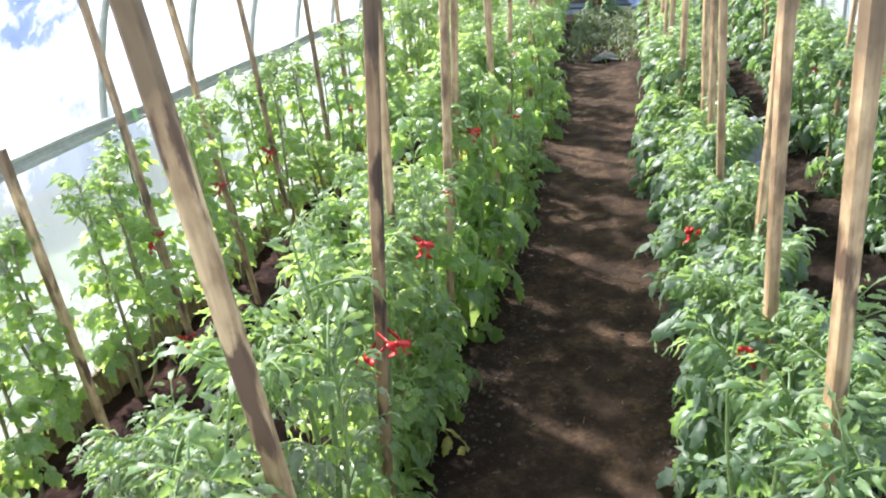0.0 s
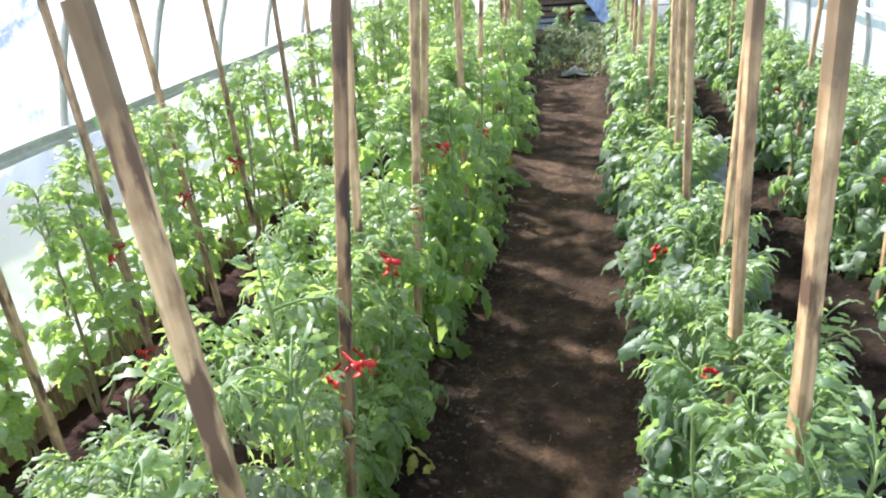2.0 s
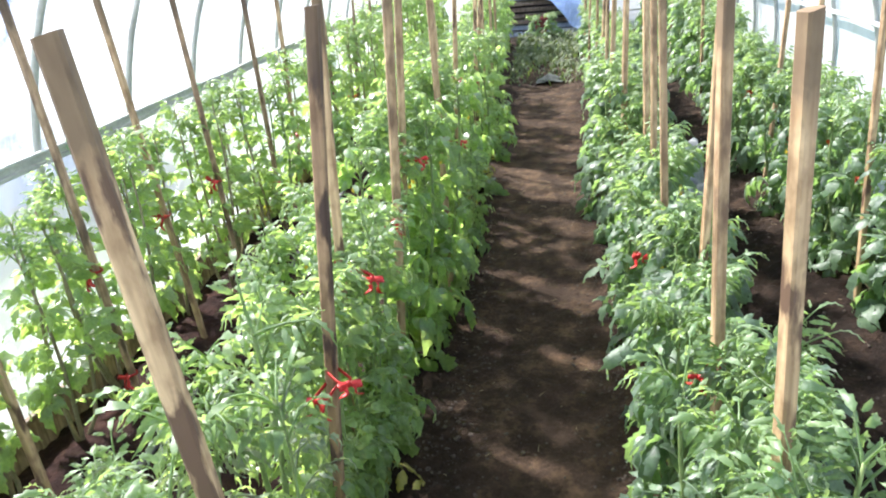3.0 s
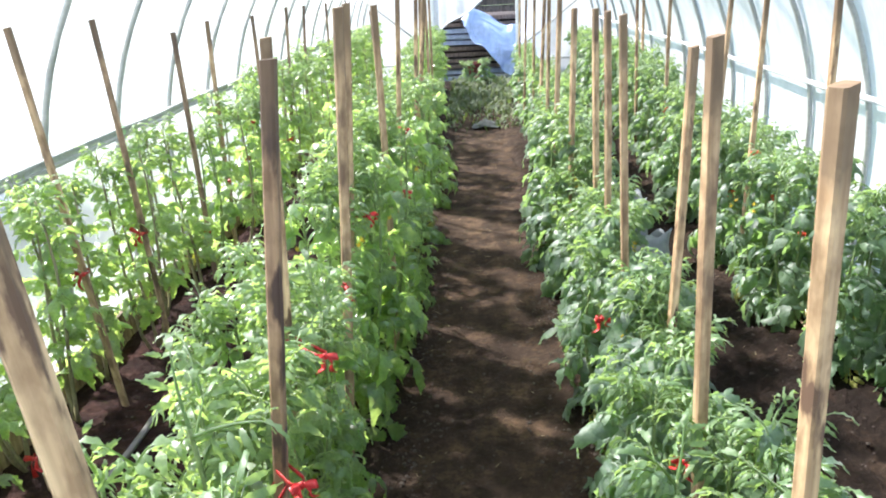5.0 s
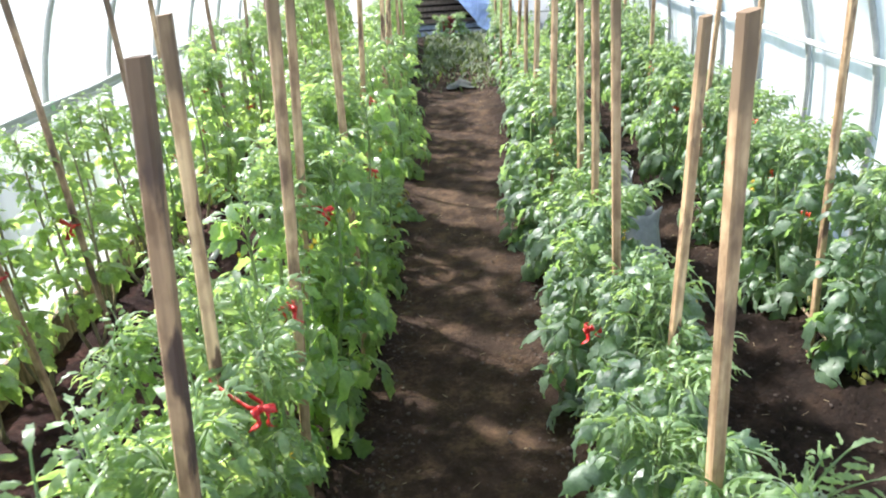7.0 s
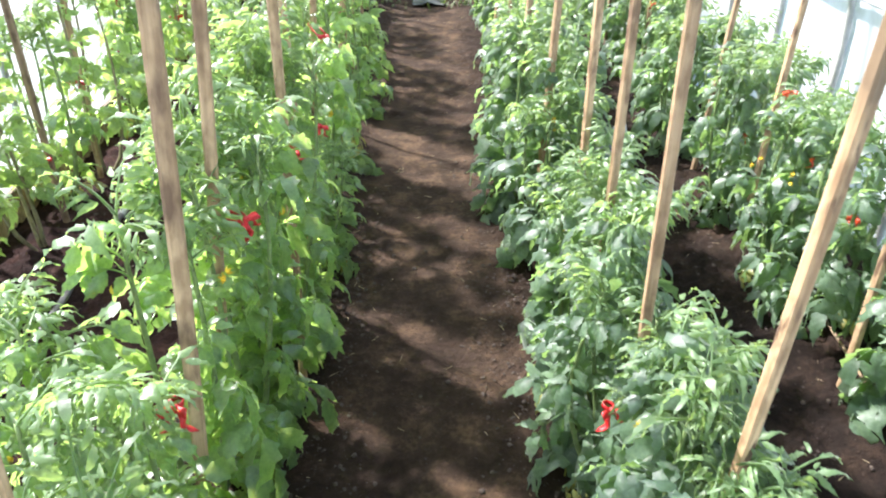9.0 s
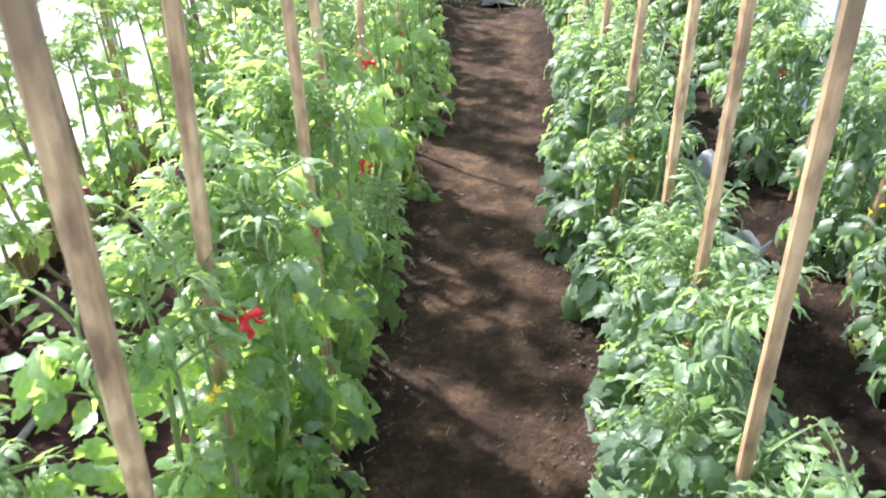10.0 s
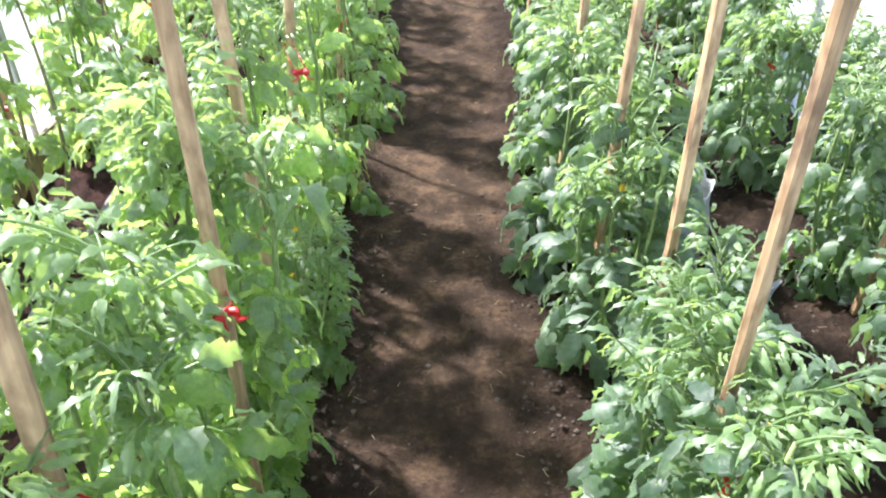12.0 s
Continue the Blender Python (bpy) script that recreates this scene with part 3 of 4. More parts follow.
def leaf_mesh(name, mat, length, pairs, size, ratio, droop, curl, rng):
    """A compound tomato leaf that starts at the origin and arches along +x, small leaflets set between the large ones."""
    pts, p, a, n = [], Vector((0, 0, 0)), droop * 0.4, 10
    sway = rng.uniform(-0.4, 0.4)
    for i in range(n + 1):
        pts.append(p.copy())
        p = p + Vector((math.cos(a), math.sin(sway) * i / n, math.sin(a))) * (length / n)
        a -= droop / n
    pieces = [tube(pts, [0.0032 - 0.002 * i / n for i in range(n + 1)], 3, False)]
    for k in range(pairs):
        u = 0.28 + 0.6 * k / max(1, pairs - 1)
        for s in (-1, 1):
            v = min(0.93, u + rng.uniform(-0.04, 0.04))
            i = min(n - 1, int(v * n))
            at = pts[i].lerp(pts[i + 1], v * n - i)
            way = (pts[i + 1] - pts[i]).normalized()
            up = Vector((-way.z, 0, way.x))
            grow = size * (0.62 + 0.5 * math.sin(math.pi * (k + 0.7) / pairs)) * rng.uniform(0.75, 1.2)
            out = (way * rng.uniform(0.25, 0.75) + Vector((0, s, 0)) + up * rng.uniform(-0.75, 0.2)).normalized()
            stalk = at + out * 0.012
            pieces.append(leaflet(stalk, out, (up + Vector((0, s * rng.uniform(0.0, 0.6), 0))).normalized(), grow, ratio * rng.uniform(0.85, 1.15), curl * rng.uniform(0.4, 1.5), rng))
            if size > 0.05 and rng.random() < 0.45:
                pieces.append(leaflet(at + way * 0.02, out, up, grow * rng.uniform(0.28, 0.42), ratio * 1.1, curl, rng, 5))
    way = (pts[-1] - pts[-2]).normalized()
    pieces.append(leaflet(pts[-1], way, Vector((-way.z, 0, way.x)), size * 1.2, ratio * 1.05, curl, rng))
    v, f = join(pieces)
    me = bpy.data.meshes.new(name)
    me.from_pydata([tuple(q) for q in v], [], f)
    me.materials.append(mat)
    me.polygons.foreach_set("use_smooth", [True] * len(me.polygons))
    return me


lrng = random.Random(5)
LEAVES = {
    "broad": [leaf_mesh("leaf", LEAF_BROAD, lrng.uniform(0.12, 0.165), 3, lrng.uniform(0.078, 0.1), 0.205, lrng.uniform(1.3, 2.2), 0.85, lrng) for _ in range(9)],
    "tall": [leaf_mesh("leaf", LEAF_TALL, lrng.uniform(0.105, 0.15), 3, lrng.uniform(0.064, 0.09), 0.222, lrng.uniform(1.1, 2.1), 0.95, lrng) for _ in range(9)],
    "thin": [leaf_mesh("leaf", LEAF_THIN, lrng.uniform(0.1, 0.14), 3, lrng.uniform(0.058, 0.08), 0.235, lrng.uniform(1.0, 2.0), 0.75, lrng) for _ in range(7)],
    "curly": [leaf_mesh("leaf", LEAF_CURLY, lrng.uniform(0.1, 0.14), 4, lrng.uniform(0.044, 0.06), 0.2, lrng.uniform(1.0, 2.2), 1.2, lrng) for _ in range(7)],
    "crisp": [leaf_mesh("leaf", LEAF_BROAD, lrng.uniform(0.1, 0.14), 4, lrng.uniform(0.044, 0.058), 0.185, lrng.uniform(1.0, 2.2), 1.2, lrng) for _ in range(6)],
    "fine": [leaf_mesh("leaf", LEAF_FINE, lrng.uniform(0.12, 0.16), 5, lrng.uniform(0.036, 0.05), 0.14, lrng.uniform(0.9, 1.8), 1.2, lrng) for _ in range(6)],
    "young": [leaf_mesh("leaf", LEAF_YOUNG, lrng.uniform(0.06, 0.1), 4, lrng.uniform(0.028, 0.042), 0.125, lrng.uniform(0.2, 1.5), 1.0, lrng) for _ in range(6)],
    "old": [leaf_mesh("leaf", LEAF_OLD, 0.12, 3, 0.055, 0.22, 1.9, 0.7, lrng) for _ in range(2)],
}


def flower_mesh():
    pieces = []
    for k in range(6):
        a = k * math.pi / 3
        pieces.append(leaflet(Vector((0, 0, 0)), Vector((math.cos(a), math.sin(a), -0.5)).normalized(), Vector((0, 0, 1)), 0.014, 0.22, 0.4, lrng, 4))
    pieces.append(tube([(0, 0, 0), (0, 0, -0.01)], [0.003, 0.001], 5))
    v, f = join(pieces)
    me = bpy.data.meshes.new("flower")
    me.from_pydata([tuple(q) for q in v], [], f)
    me.materials.append(PETAL)
    return me


FLOWER = flower_mesh()


def build_plant(style, height, stems, per_stem, spread, bare, rng, near):
    """A bushy tomato plant: a few stems, compound leaves all round, a lighter tip on each stem."""
    root = new("tomato_plant")
    joined = []
    for s in range(stems):
        turn = 2 * math.pi * s / stems + rng.uniform(-0.6, 0.6)
        out = spread * rng.uniform(0.7, 1.15) if s else 0.01
        tall = height * rng.uniform(0.82, 1.0)
        pts = []
        for i in range(9):
            u = i / 8
            r = out * 1.7 * u ** 0.6 * (1 - 0.62 * u)  # stems bow out and draw in again towards the stake
            pts.append(Vector((math.cos(turn) * r + 0.015 * math.sin(5 * u + s), math.sin(turn) * r + 0.015 * math.cos(4 * u + 2 * s), -0.03 + (tall + 0.03) * u)))
        stem = mesh_part("stem", *tube(pts, [(0.0052 if style == "fine" else 0.0088) * (1 - 0.62 * i / 8) for i in range(9)], 6), STEM_OLD if bare > 0.2 else STEM, root)
        for k in range(per_stem):
            u = bare + (1 - bare) * ((k + rng.uniform(0, 0.8)) / per_stem)
            u = max(0.07, min(0.97, u))
            i = min(7, int(u * 8))
            at = pts[i].lerp(pts[i + 1], u * 8 - i)
            # leaves turn outward from the bush's middle
            az = turn + rng.gauss(0, 1.3) if rng.random() < 0.7 else rng.uniform(0, 2 * math.pi)
            rise = (-0.1 + 0.9 * u) + rng.uniform(-0.4, 0.4)
            big = (1.12 - 0.55 * u) * rng.uniform(0.85, 1.15)
            pool = "old" if (u < 0.2 and rng.random() < 0.18) else style
            me = rng.choice(LEAVES[pool])
            m = Matrix.Translation(at) @ Matrix.Rotation(az, 4, "Z") @ Matrix.Rotation(-rise, 4, "Y") @ Matrix.Rotation(rng.uniform(-0.8, 0.8), 4, "X") @ Matrix.Scale(big, 4)
            joined.append((me, m, stem))
        for k in range(7):
            az = rng.uniform(0, 2 * math.pi)
            m = Matrix.Translation(pts[-1].lerp(pts[-2], k / 7)) @ Matrix.Rotation(az, 4, "Z") @ Matrix.Rotation(-rng.uniform(0.3, 1.1), 4, "Y") @ Matrix.Scale(rng.uniform(0.8, 1.3), 4)
            joined.append((rng.choice(LEAVES["young"]), m, stem))
        if near and rng.random() < 0.16:
            i = rng.choice((5, 6, 7))
            for _ in range(2):
                ob = new("flower", FLOWER)
                ob.parent = stem
                ob.matrix_basis = Matrix.Translation(pts[i] + Vector((math.cos(turn), math.sin(turn), 0)) * rng.uniform(0.04, 0.09) + Vector((0, 0, rng.uniform(-0.02, 0.03)))) @ Matrix.Rotation(rng.uniform(0, 6), 4, "X")
    if near:
        for me, m, stem in joined:
            ob = new("leaf", me)
            ob.parent, ob.matrix_basis = stem, m
    else:
        for mat in {me.materials[0].name: me.materials[0] for me, *_ in joined}.values():
            verts, faces = [], []
            for me, m, _ in joined:
                if me.materials[0] == mat:
                    o = len(verts)
                    verts += [m @ v.co for v in me.vertices]
                    faces += [tuple(i + o for i in q.vertices) for q in me.polygons]
            tagged(mesh_part("foliage", verts, faces, mat, root), kind="stuff")
    tops = sorted((m @ v.co).z for me, m, _ in joined for v in me.vertices)
    TOPS[root.name] = tops[int(len(tops) * 0.985)]
    return root


TOPS = {}  # how high each pattern plant's foliage reaches
prng = random.Random(21)
PLANT_LABELS = {
    "broad": "bushy tomato plant with broad drooping grey-green leaves",
    "tall": "tall leafy tomato plant with bright green backlit leaves",
    "fine": "tomato plant with fine curling pale green leaves",
    "crisp": "low tomato plant with finely divided dark green leaves",
    "curly": "open bright green tomato plant with small curled leaflets",
    "thin": "tomato plant with a bare lower stem beside the film wall",
}
KINDS = {  # leaf style, height, stems, leaves a stem, spread, bare share of the stem
    "broad": ("broad", 0.62, 4, 12, 0.105, 0.05), "tall": ("tall", 0.86, 4, 16, 0.105, 0.05),
    "curly": ("curly", 0.68, 4, 14, 0.1, 0.06), "crisp": ("crisp", 0.62, 4, 17, 0.12, 0.04), "fine": ("fine", 0.66, 3, 16, 0.11, 0.05), "thin": ("thin", 0.86, 3, 16, 0.125, 0.27),
}
PROTOS = {}
for kind, (style, height, stems, count, spread, bare) in KINDS.items():
    for near in (True, False):
        for _ in range(3 if near else 2):
            ob = build_plant(style, height, stems, count if near else int(count * 0.85), spread, bare, prng, near)
            tagged(ob, PLANT_LABELS[kind], "tomato plant", "tomato plants in rows")
            PROTOS.setdefault((kind, near), []).append(ob)
used = set()


def plant(kind, x, y, tall, near, tilt=0.0):
    options = PROTOS[(kind, near)]
    ob = prng.choice(options)
    scale = tall / TOPS[ob.name]
    wide = 0.55 * scale + 0.45
    m = Matrix.Translation((x, y, max(0.0, soil_height(x, y)) - 0.005)) @ Matrix.Rotation(radians(tilt + prng.uniform(-2, 2)), 4, "Y") @ Matrix.Rotation(prng.uniform(0, 6.28), 4, "Z") @ Matrix.Diagonal((wide, wide, scale, 1))
    if ob.name in used:
        copy_thing(ob, m).scale = (wide, wide, scale)
    else:
        used.add(ob.name)
        ob.matrix_basis = m


TIES_RED = [
    (0.36, 2.45, 0.74), (0.4, 3.95, 0.6),
    (1.12, 2.6, 0.55), (1.19, 3.19, 0.555),
    (-0.73, 2.47, 0.6), (-0.725, 2.97, 0.61), (-0.72, 3.46, 0.6), (-0.72, 2.45, 0.18), (-0.76, 4.3, 0.33), (-0.74, 4.75, 0.5), (-0.74, 5.15, 0.56), (-0.74, 5.25, 0.75),
]
TIES_FAR = [  # long ribbons that hold a stem to the stake behind it
    (0.42, 1.65, 0.7), (0.36, 1.63, 0.67), (0.41, 1.97, 0.79), (0.39, 2.86, 0.83), (0.42, 3.26, 0.8), (0.41, 4.11, 0.87), (1.18, 1.87, 0.57),
]
TIES_WARM = [
    (0.38, 4.9, 0.71), (0.4, 5.7, 0.75), (2.14, 3.56, 0.45), (2.1, 3.8, 0.55), (2.13, 4.08, 0.65),
    (2.08, 4.34, 0.42), (2.08, 5.18, 0.5), (1.2, 5.1, 0.6), (0.33, 6.6, 0.8), (-0.74, 6.1, 0.45), (2.1, 6.1, 0.55),
]


def snap(x, y, z, reach=0.13):
    """A tie close to a stake goes round that stake."""
    for sy, xf, xt, zt, w, turn in STAKES_L + STAKES_R + STAKES_W + STAKES_E:
        sx = xf + (xt - xf) * z / zt
        if math.hypot(sx - x, sy - y) < reach:
            return sx, sy - (0.1 if x > 0.2 else 0.03)
    return None


LOOSE_TIES = [(x, y) for x, y, z in TIES_RED + TIES_WARM if not snap(x, y, z)]


GAPS = (3.95, 4.72, 5.4, 7.2, 8.3)


def plant_row(x, y0, y1, gap, kind_at, size_at, near_to, stakes=(), tilt=0.0):
    """A row of plants: one just before each stake, others between, swinging a little to both sides of x."""
    feet = {sy - 0.12: xf + (x - xf) * 0.45 for sy, xf, *_ in stakes if y0 < sy - 0.12 < y1}
    spots = sorted(feet)
    filled, last = [], y0 - gap
    for y in spots + [y1]:
        n = max(1, round((y - last) / gap))
        filled += [last + (y - last) * k / n for k in range(1, n + 1)]
        last = y
    for k, y in enumerate(filled[:-1]):
        px, py = feet.get(y, x) + (0.03 if k % 2 else -0.03) + prng.uniform(-0.03, 0.03), y + prng.uniform(-0.03, 0.03)
        for tx, ty in LOOSE_TIES:
            if y not in feet and abs(tx - px) < 0.34 and abs(ty - py) < gap / 2:
                px, py = tx, ty + 0.022
        low = 0.52 if x < 0.8 and x > 0 and min(abs(py - g) for g in GAPS) < 0.17 else 1.0  # stunted plants let the sun through
        plant(kind_at(y), px, py, low * size_at(y) * prng.uniform(0.92, 1.05), y < near_to, 0.0 if y in feet else tilt)


def along(*knots):
    """Height of a row's foliage by y, between (y, height) knots."""
    return lambda y: float(np.interp(y, [k[0] for k in knots], [k[1] for k in knots]))


TALL_L = along((0.5, 0.8), (1.1, 0.86), (1.7, 0.84), (2.1, 0.82), (2.4, 0.93), (3.3, 1.0), (4.3, 1.02), (5.0, 0.95), (6.3, 0.85), (7.2, 0.93), (12, 0.9))
TALL_R = along((0.6, 0.7), (1.45, 0.72), (2.4, 0.7), (3.25, 0.76), (3.7, 0.73), (4.05, 0.84), (5.0, 0.78), (7.5, 0.73), (9.0, 0.62), (12, 0.6))
TALL_W = along((0.8, 0.72), (2.0, 0.82), (2.5, 0.9), (3.0, 0.94), (3.5, 0.97), (4.3, 0.92), (5.0, 1.0), (12, 1.0))
TALL_E = along((1.6, 0.62), (2.6, 0.68), (3.2, 0.77), (4.2, 0.74), (5.0, 0.76), (6.1, 0.7), (6.9, 0.85), (12, 0.8))
plant_row(0.26, 0.5, 2.6, 0.25, lambda y: "fine" if y < 1.3 else ("curly" if y < 2.25 else "tall"), TALL_L, 4.3, STAKES_L, 2.0)
plant_row(0.28, 2.65, 5.0, 0.25, lambda y: "tall", TALL_L, 4.3, STAKES_L, 2.0)
for px, py, tall in ((0.15, 1.28, 0.7), (-0.03, 1.45, 0.62), (-0.2, 1.56, 0.46)):
    plant("fine", px, py, tall, True, -5.0)
plant("tall", 0.1, 2.3, 0.78, True, -3.0)
plant("tall", 0.13, 2.58, 0.84, True, -3.0)
plant_row(0.11, 5.1, 11.8, 0.26, lambda y: "tall", TALL_L, 4.3, (), 1.0)
plant_row(1.25, 0.6, 5.0, 0.24, lambda y: "crisp" if y < 1.6 else "broad", TALL_R, 4.3, STAKES_R, -1.0)
plant_row(1.4, 5.1, 11.8, 0.24, lambda y: "broad", TALL_R, 4.3)
plant_row(-0.82, 0.8, 4.4, 0.3, lambda y: "thin", TALL_W, 4.3)
plant_row(-0.78, 4.5, 11.8, 0.32, lambda y: "tall" if prng.random() < 0.55 else "thin", TALL_W, 4.3)
plant_row(2.36, 1.6, 4.9, 0.24, lambda y: "broad", TALL_E, 4.0, STAKES_E)
plant_row(2.25, 5.0, 11.8, 0.26, lambda y: "broad", TALL_E, 4.0)
plant("broad", 0.86, 11.7, 0.44, False)
plant("broad", 0.6, 11.9, 0.4, False)
for group in PROTOS.values():
    for ob in group:
        if ob.name not in used:
            for o in (*ob.children_recursive, ob):
                bpy.data.objects.remove(o)


# ---- ribbon ties ----
def build_tie(x, y, z, size, turn, mat, rng, label, hold, far=0.0):
    """A ribbon tied round a stem or stake: a band, a knot, two loops and two hanging tails."""
    root = new("ribbon_tie")
    ring = [(hold * math.cos(a), hold + hold * math.sin(a) + (far if math.sin(a) > 0.01 else 0.0), -0.05 * far * (math.sin(a) > 0.01)) for a in [2 * math.pi * k / 14 for k in range(15)]]
    mesh_part("band", *strip(ring, 0.009, 0.0014, [(0, 0, 1)] * 15), mat, root)
    knot = bmesh.new()
    bmesh.ops.create_icosphere(knot, subdivisions=2, radius=0.0075)
    for v in knot.verts:
        v.co = Vector((v.co.x * 0.9, v.co.y * 0.8 - 0.004, v.co.z * 1.15)) * (1 + 0.15 * noise.noise(v.co * 200))
    part("knot", knot, mat, root, smooth=True)
    for s in (-1, 1):
        reach, lift = size * rng.uniform(0.75, 1.05), rng.uniform(-0.1, 0.35)
        pts, across = [], []
        for k in range(11):
            a = math.pi * 2 * k / 10
            u = 0.5 - 0.5 * math.cos(a)
            pts.append((s * reach * u, -0.004 - 0.012 * u, reach * (lift * u + 0.13 * math.sin(a) * u ** 0.5)))
            across.append((0.1 * s, 0.75, 0.65))
        mesh_part("loop", *strip(pts, [0.006 + 0.009 * math.sin(math.pi * k / 10) for k in range(11)], 0.0014, across), mat, root)
        drop = size * rng.uniform(0.7, 1.7)
        pts = [(s * (0.004 + 0.016 * k / 7 + 0.004 * math.sin(k)), -0.006 - 0.012 * math.sin(k / 2.5), -drop * k / 7) for k in range(8)]
        mesh_part("tail", *strip(pts, [0.008 + 0.01 * k / 7 for k in range(8)], 0.0014, [(math.cos(0.35 * k * s), math.sin(0.35 * k * s), 0) for k in range(8)]), mat, root)
    root.matrix_basis = Matrix.Translation((x, y, z)) @ Matrix.Rotation(radians(turn), 4, "Z") @ Matrix.Rotation(rng.uniform(-0.25, 0.25), 4, "Y")
    return tagged(root, label, "ribbon tie", "ribbon ties on the plants")


trng = random.Random(3)
for table, mat, label in ((TIES_RED, RIBBON, "bright red ribbon tied in a bow round a tomato stem"), (TIES_WARM, RIBBON_WARM, "orange-red ribbon tied in a bow round a tomato stem")):
    for x, y, z in table:
        on = snap(x, y, z)
        sx, sy = on or (x, y)
        if on and x > 0.2:  # tied to an outer stem of the bush in front of the stake
            sx, sy, z = sx + (0.02 if x < 0.8 else -0.02), sy - 0.015, z + 0.04
        build_tie(sx, sy, z, trng.uniform(0.023, 0.033) * (1.4 if x < -0.5 else 1.0), trng.uniform(-35, 35), mat, trng, label, 0.021 if on and x < 0.2 else 0.011)


for x, y, z in TIES_FAR:
    near = min(STAKES_L + STAKES_R, key=lambda q: math.hypot(q[1] + (q[2] - q[1]) * z / q[3] - x, q[0] - y))
    way = Vector((near[1] + (near[2] - near[1]) * z / near[3] - x, near[0] - y))
    build_tie(x, y, z, trng.uniform(0.02, 0.028), math.degrees(math.atan2(-way.x, way.y)), RIBBON, trng, "bright red ribbon bow holding a tomato stem to its stake", 0.015, max(0.0, way.length - 0.02))


# ---- hose, boards, bucket ----
def build_hose():
    pts = []
    for k in range(70):
        y = 1.0 + 10.6 * k / 69
        x = -0.527 - 0.045 * max(0, y - 3.2) ** 0.8 * 0.8 + 0.012 * math.sin(y * 1.9)
        pts.append((x, y, max(0.0, soil_height(x, y)) + 0.014))
    root = mesh_part("garden_hose", *tube(pts, [0.0125] * 70, 9), HOSE)
    for y in (4.35, 6.8):
        k = min(range(70), key=lambda i: abs(pts[i][1] - y))
        mesh_part("coupling", *tube(pts[k:k + 2], [0.017] * 2, 9), PIPE, root, label="grey hose coupling")
    tagged(root, "grey watering hose lying straight along the bare soil", "hose")


def build_board(y, length, rng):
    v, f, n = [], [], 12
    for i in range(n + 1):
        u = i / n
        wob = 0.006 * noise.noise(Vector((y, u * 3, 0.2)))
        for x, z in ((-0.014, -0.04), (0.014, -0.04), (0.014, 0.15), (0.01, 0.155), (-0.01, 0.155), (-0.014, 0.15)):
            v.append((x + wob, length * u, z + (0.006 * noise.noise(Vector((y + 5, u * 6, x))) if z > 0 else 0)))
    for i in range(n):
        for k in range(6):
            j = (k + 1) % 6
            f.append((i * 6 + k, i * 6 + 6 + k, i * 6 + 6 + j, i * 6 + j))
    f += [tuple(range(6)), tuple(range(n * 6, n * 6 + 6))[::-1]]
    ob = mesh_part("edging_board", v, f, BOARD, None, False)
    ob.matrix_basis = Matrix.Translation((-0.955 + rng.uniform(-0.008, 0.008), y, 0)) @ Matrix.Rotation(rng.uniform(-0.006, 0.006), 4, "Z")
    tagged(ob, "weathered wooden board edging the bed along the film", "board", "edging boards")


def build_grow_bag(x, y, turn, rng):
    """A soft white plastic bag standing open, its rim torn and curling, filled with soil."""
    root = new("grow_bag")
    root.matrix_basis = Matrix.Translation((x, y, max(0.0, soil_height(x, y)) - 0.004)) @ Matrix.Rotation(turn, 4, "Z")
    v, f, n, rows = [], [], 36, 9
    for r in range(rows + 1):
        u = r / rows
        for k in range(n):
            a = 2 * math.pi * k / n
            q = Vector((math.cos(a), math.sin(a), 0.3 + x))
            rad = 0.095 + 0.025 * math.sin(math.pi * min(1, u * 1.1)) + 0.012 * noise.noise(q * 2 + Vector((0, 0, u * 3)))
            rad += 0.03 * max(0.0, u - 0.8) * 5 * max(0.0, noise.noise(q * 1.6) + 0.2)
            v.append((rad * math.cos(a), rad * math.sin(a), u * (0.31 + 0.09 * noise.noise(q * 1.5))))
    for r in range(rows):
        for k in range(n):
            j = (k + 1) % n
            f.append((r * n + k, r * n + j, r * n + n + j, r * n + n + k))
    bag = mesh_part("bag", v, f, BUCKET, root)
    mod = bag.modifiers.new("thick", "SOLIDIFY")
    mod.thickness = 0.003
    v, f = [(0, 0, 0.25)], []
    for r in (1, 2, 3, 4):
        for k in range(20):
            a = 2 * math.pi * k / 20
            v.append((0.026 * r * math.cos(a), 0.026 * r * math.sin(a), 0.245 + 0.012 * noise.noise(Vector((a, r, x)) * 1.7)))
    f += [(0, 1 + k, 1 + (k + 1) % 20) for k in range(20)]
    for r in range(3):
        f += [(1 + r * 20 + k, 21 + r * 20 + k, 21 + r * 20 + (k + 1) % 20, 1 + r * 20 + (k + 1) % 20) for k in range(20)]
    mesh_part("soil_fill", v, f, SOIL, root, label="dark soil filling the bag")
    tagged(root, "open whitish plastic bag of soil with a curling rim", "grow bag", "bags of soil in the aisle")


build_hose()
brng = random.Random(9)
y = 0.6
while y < 11:
    build_board(y, 1.98, brng)
    y += 2.0
grng = random.Random(6)
build_grow_bag(1.585, 4.0, 0.4, grng)
build_grow_bag(1.57, 4.5, 2.1, grng)


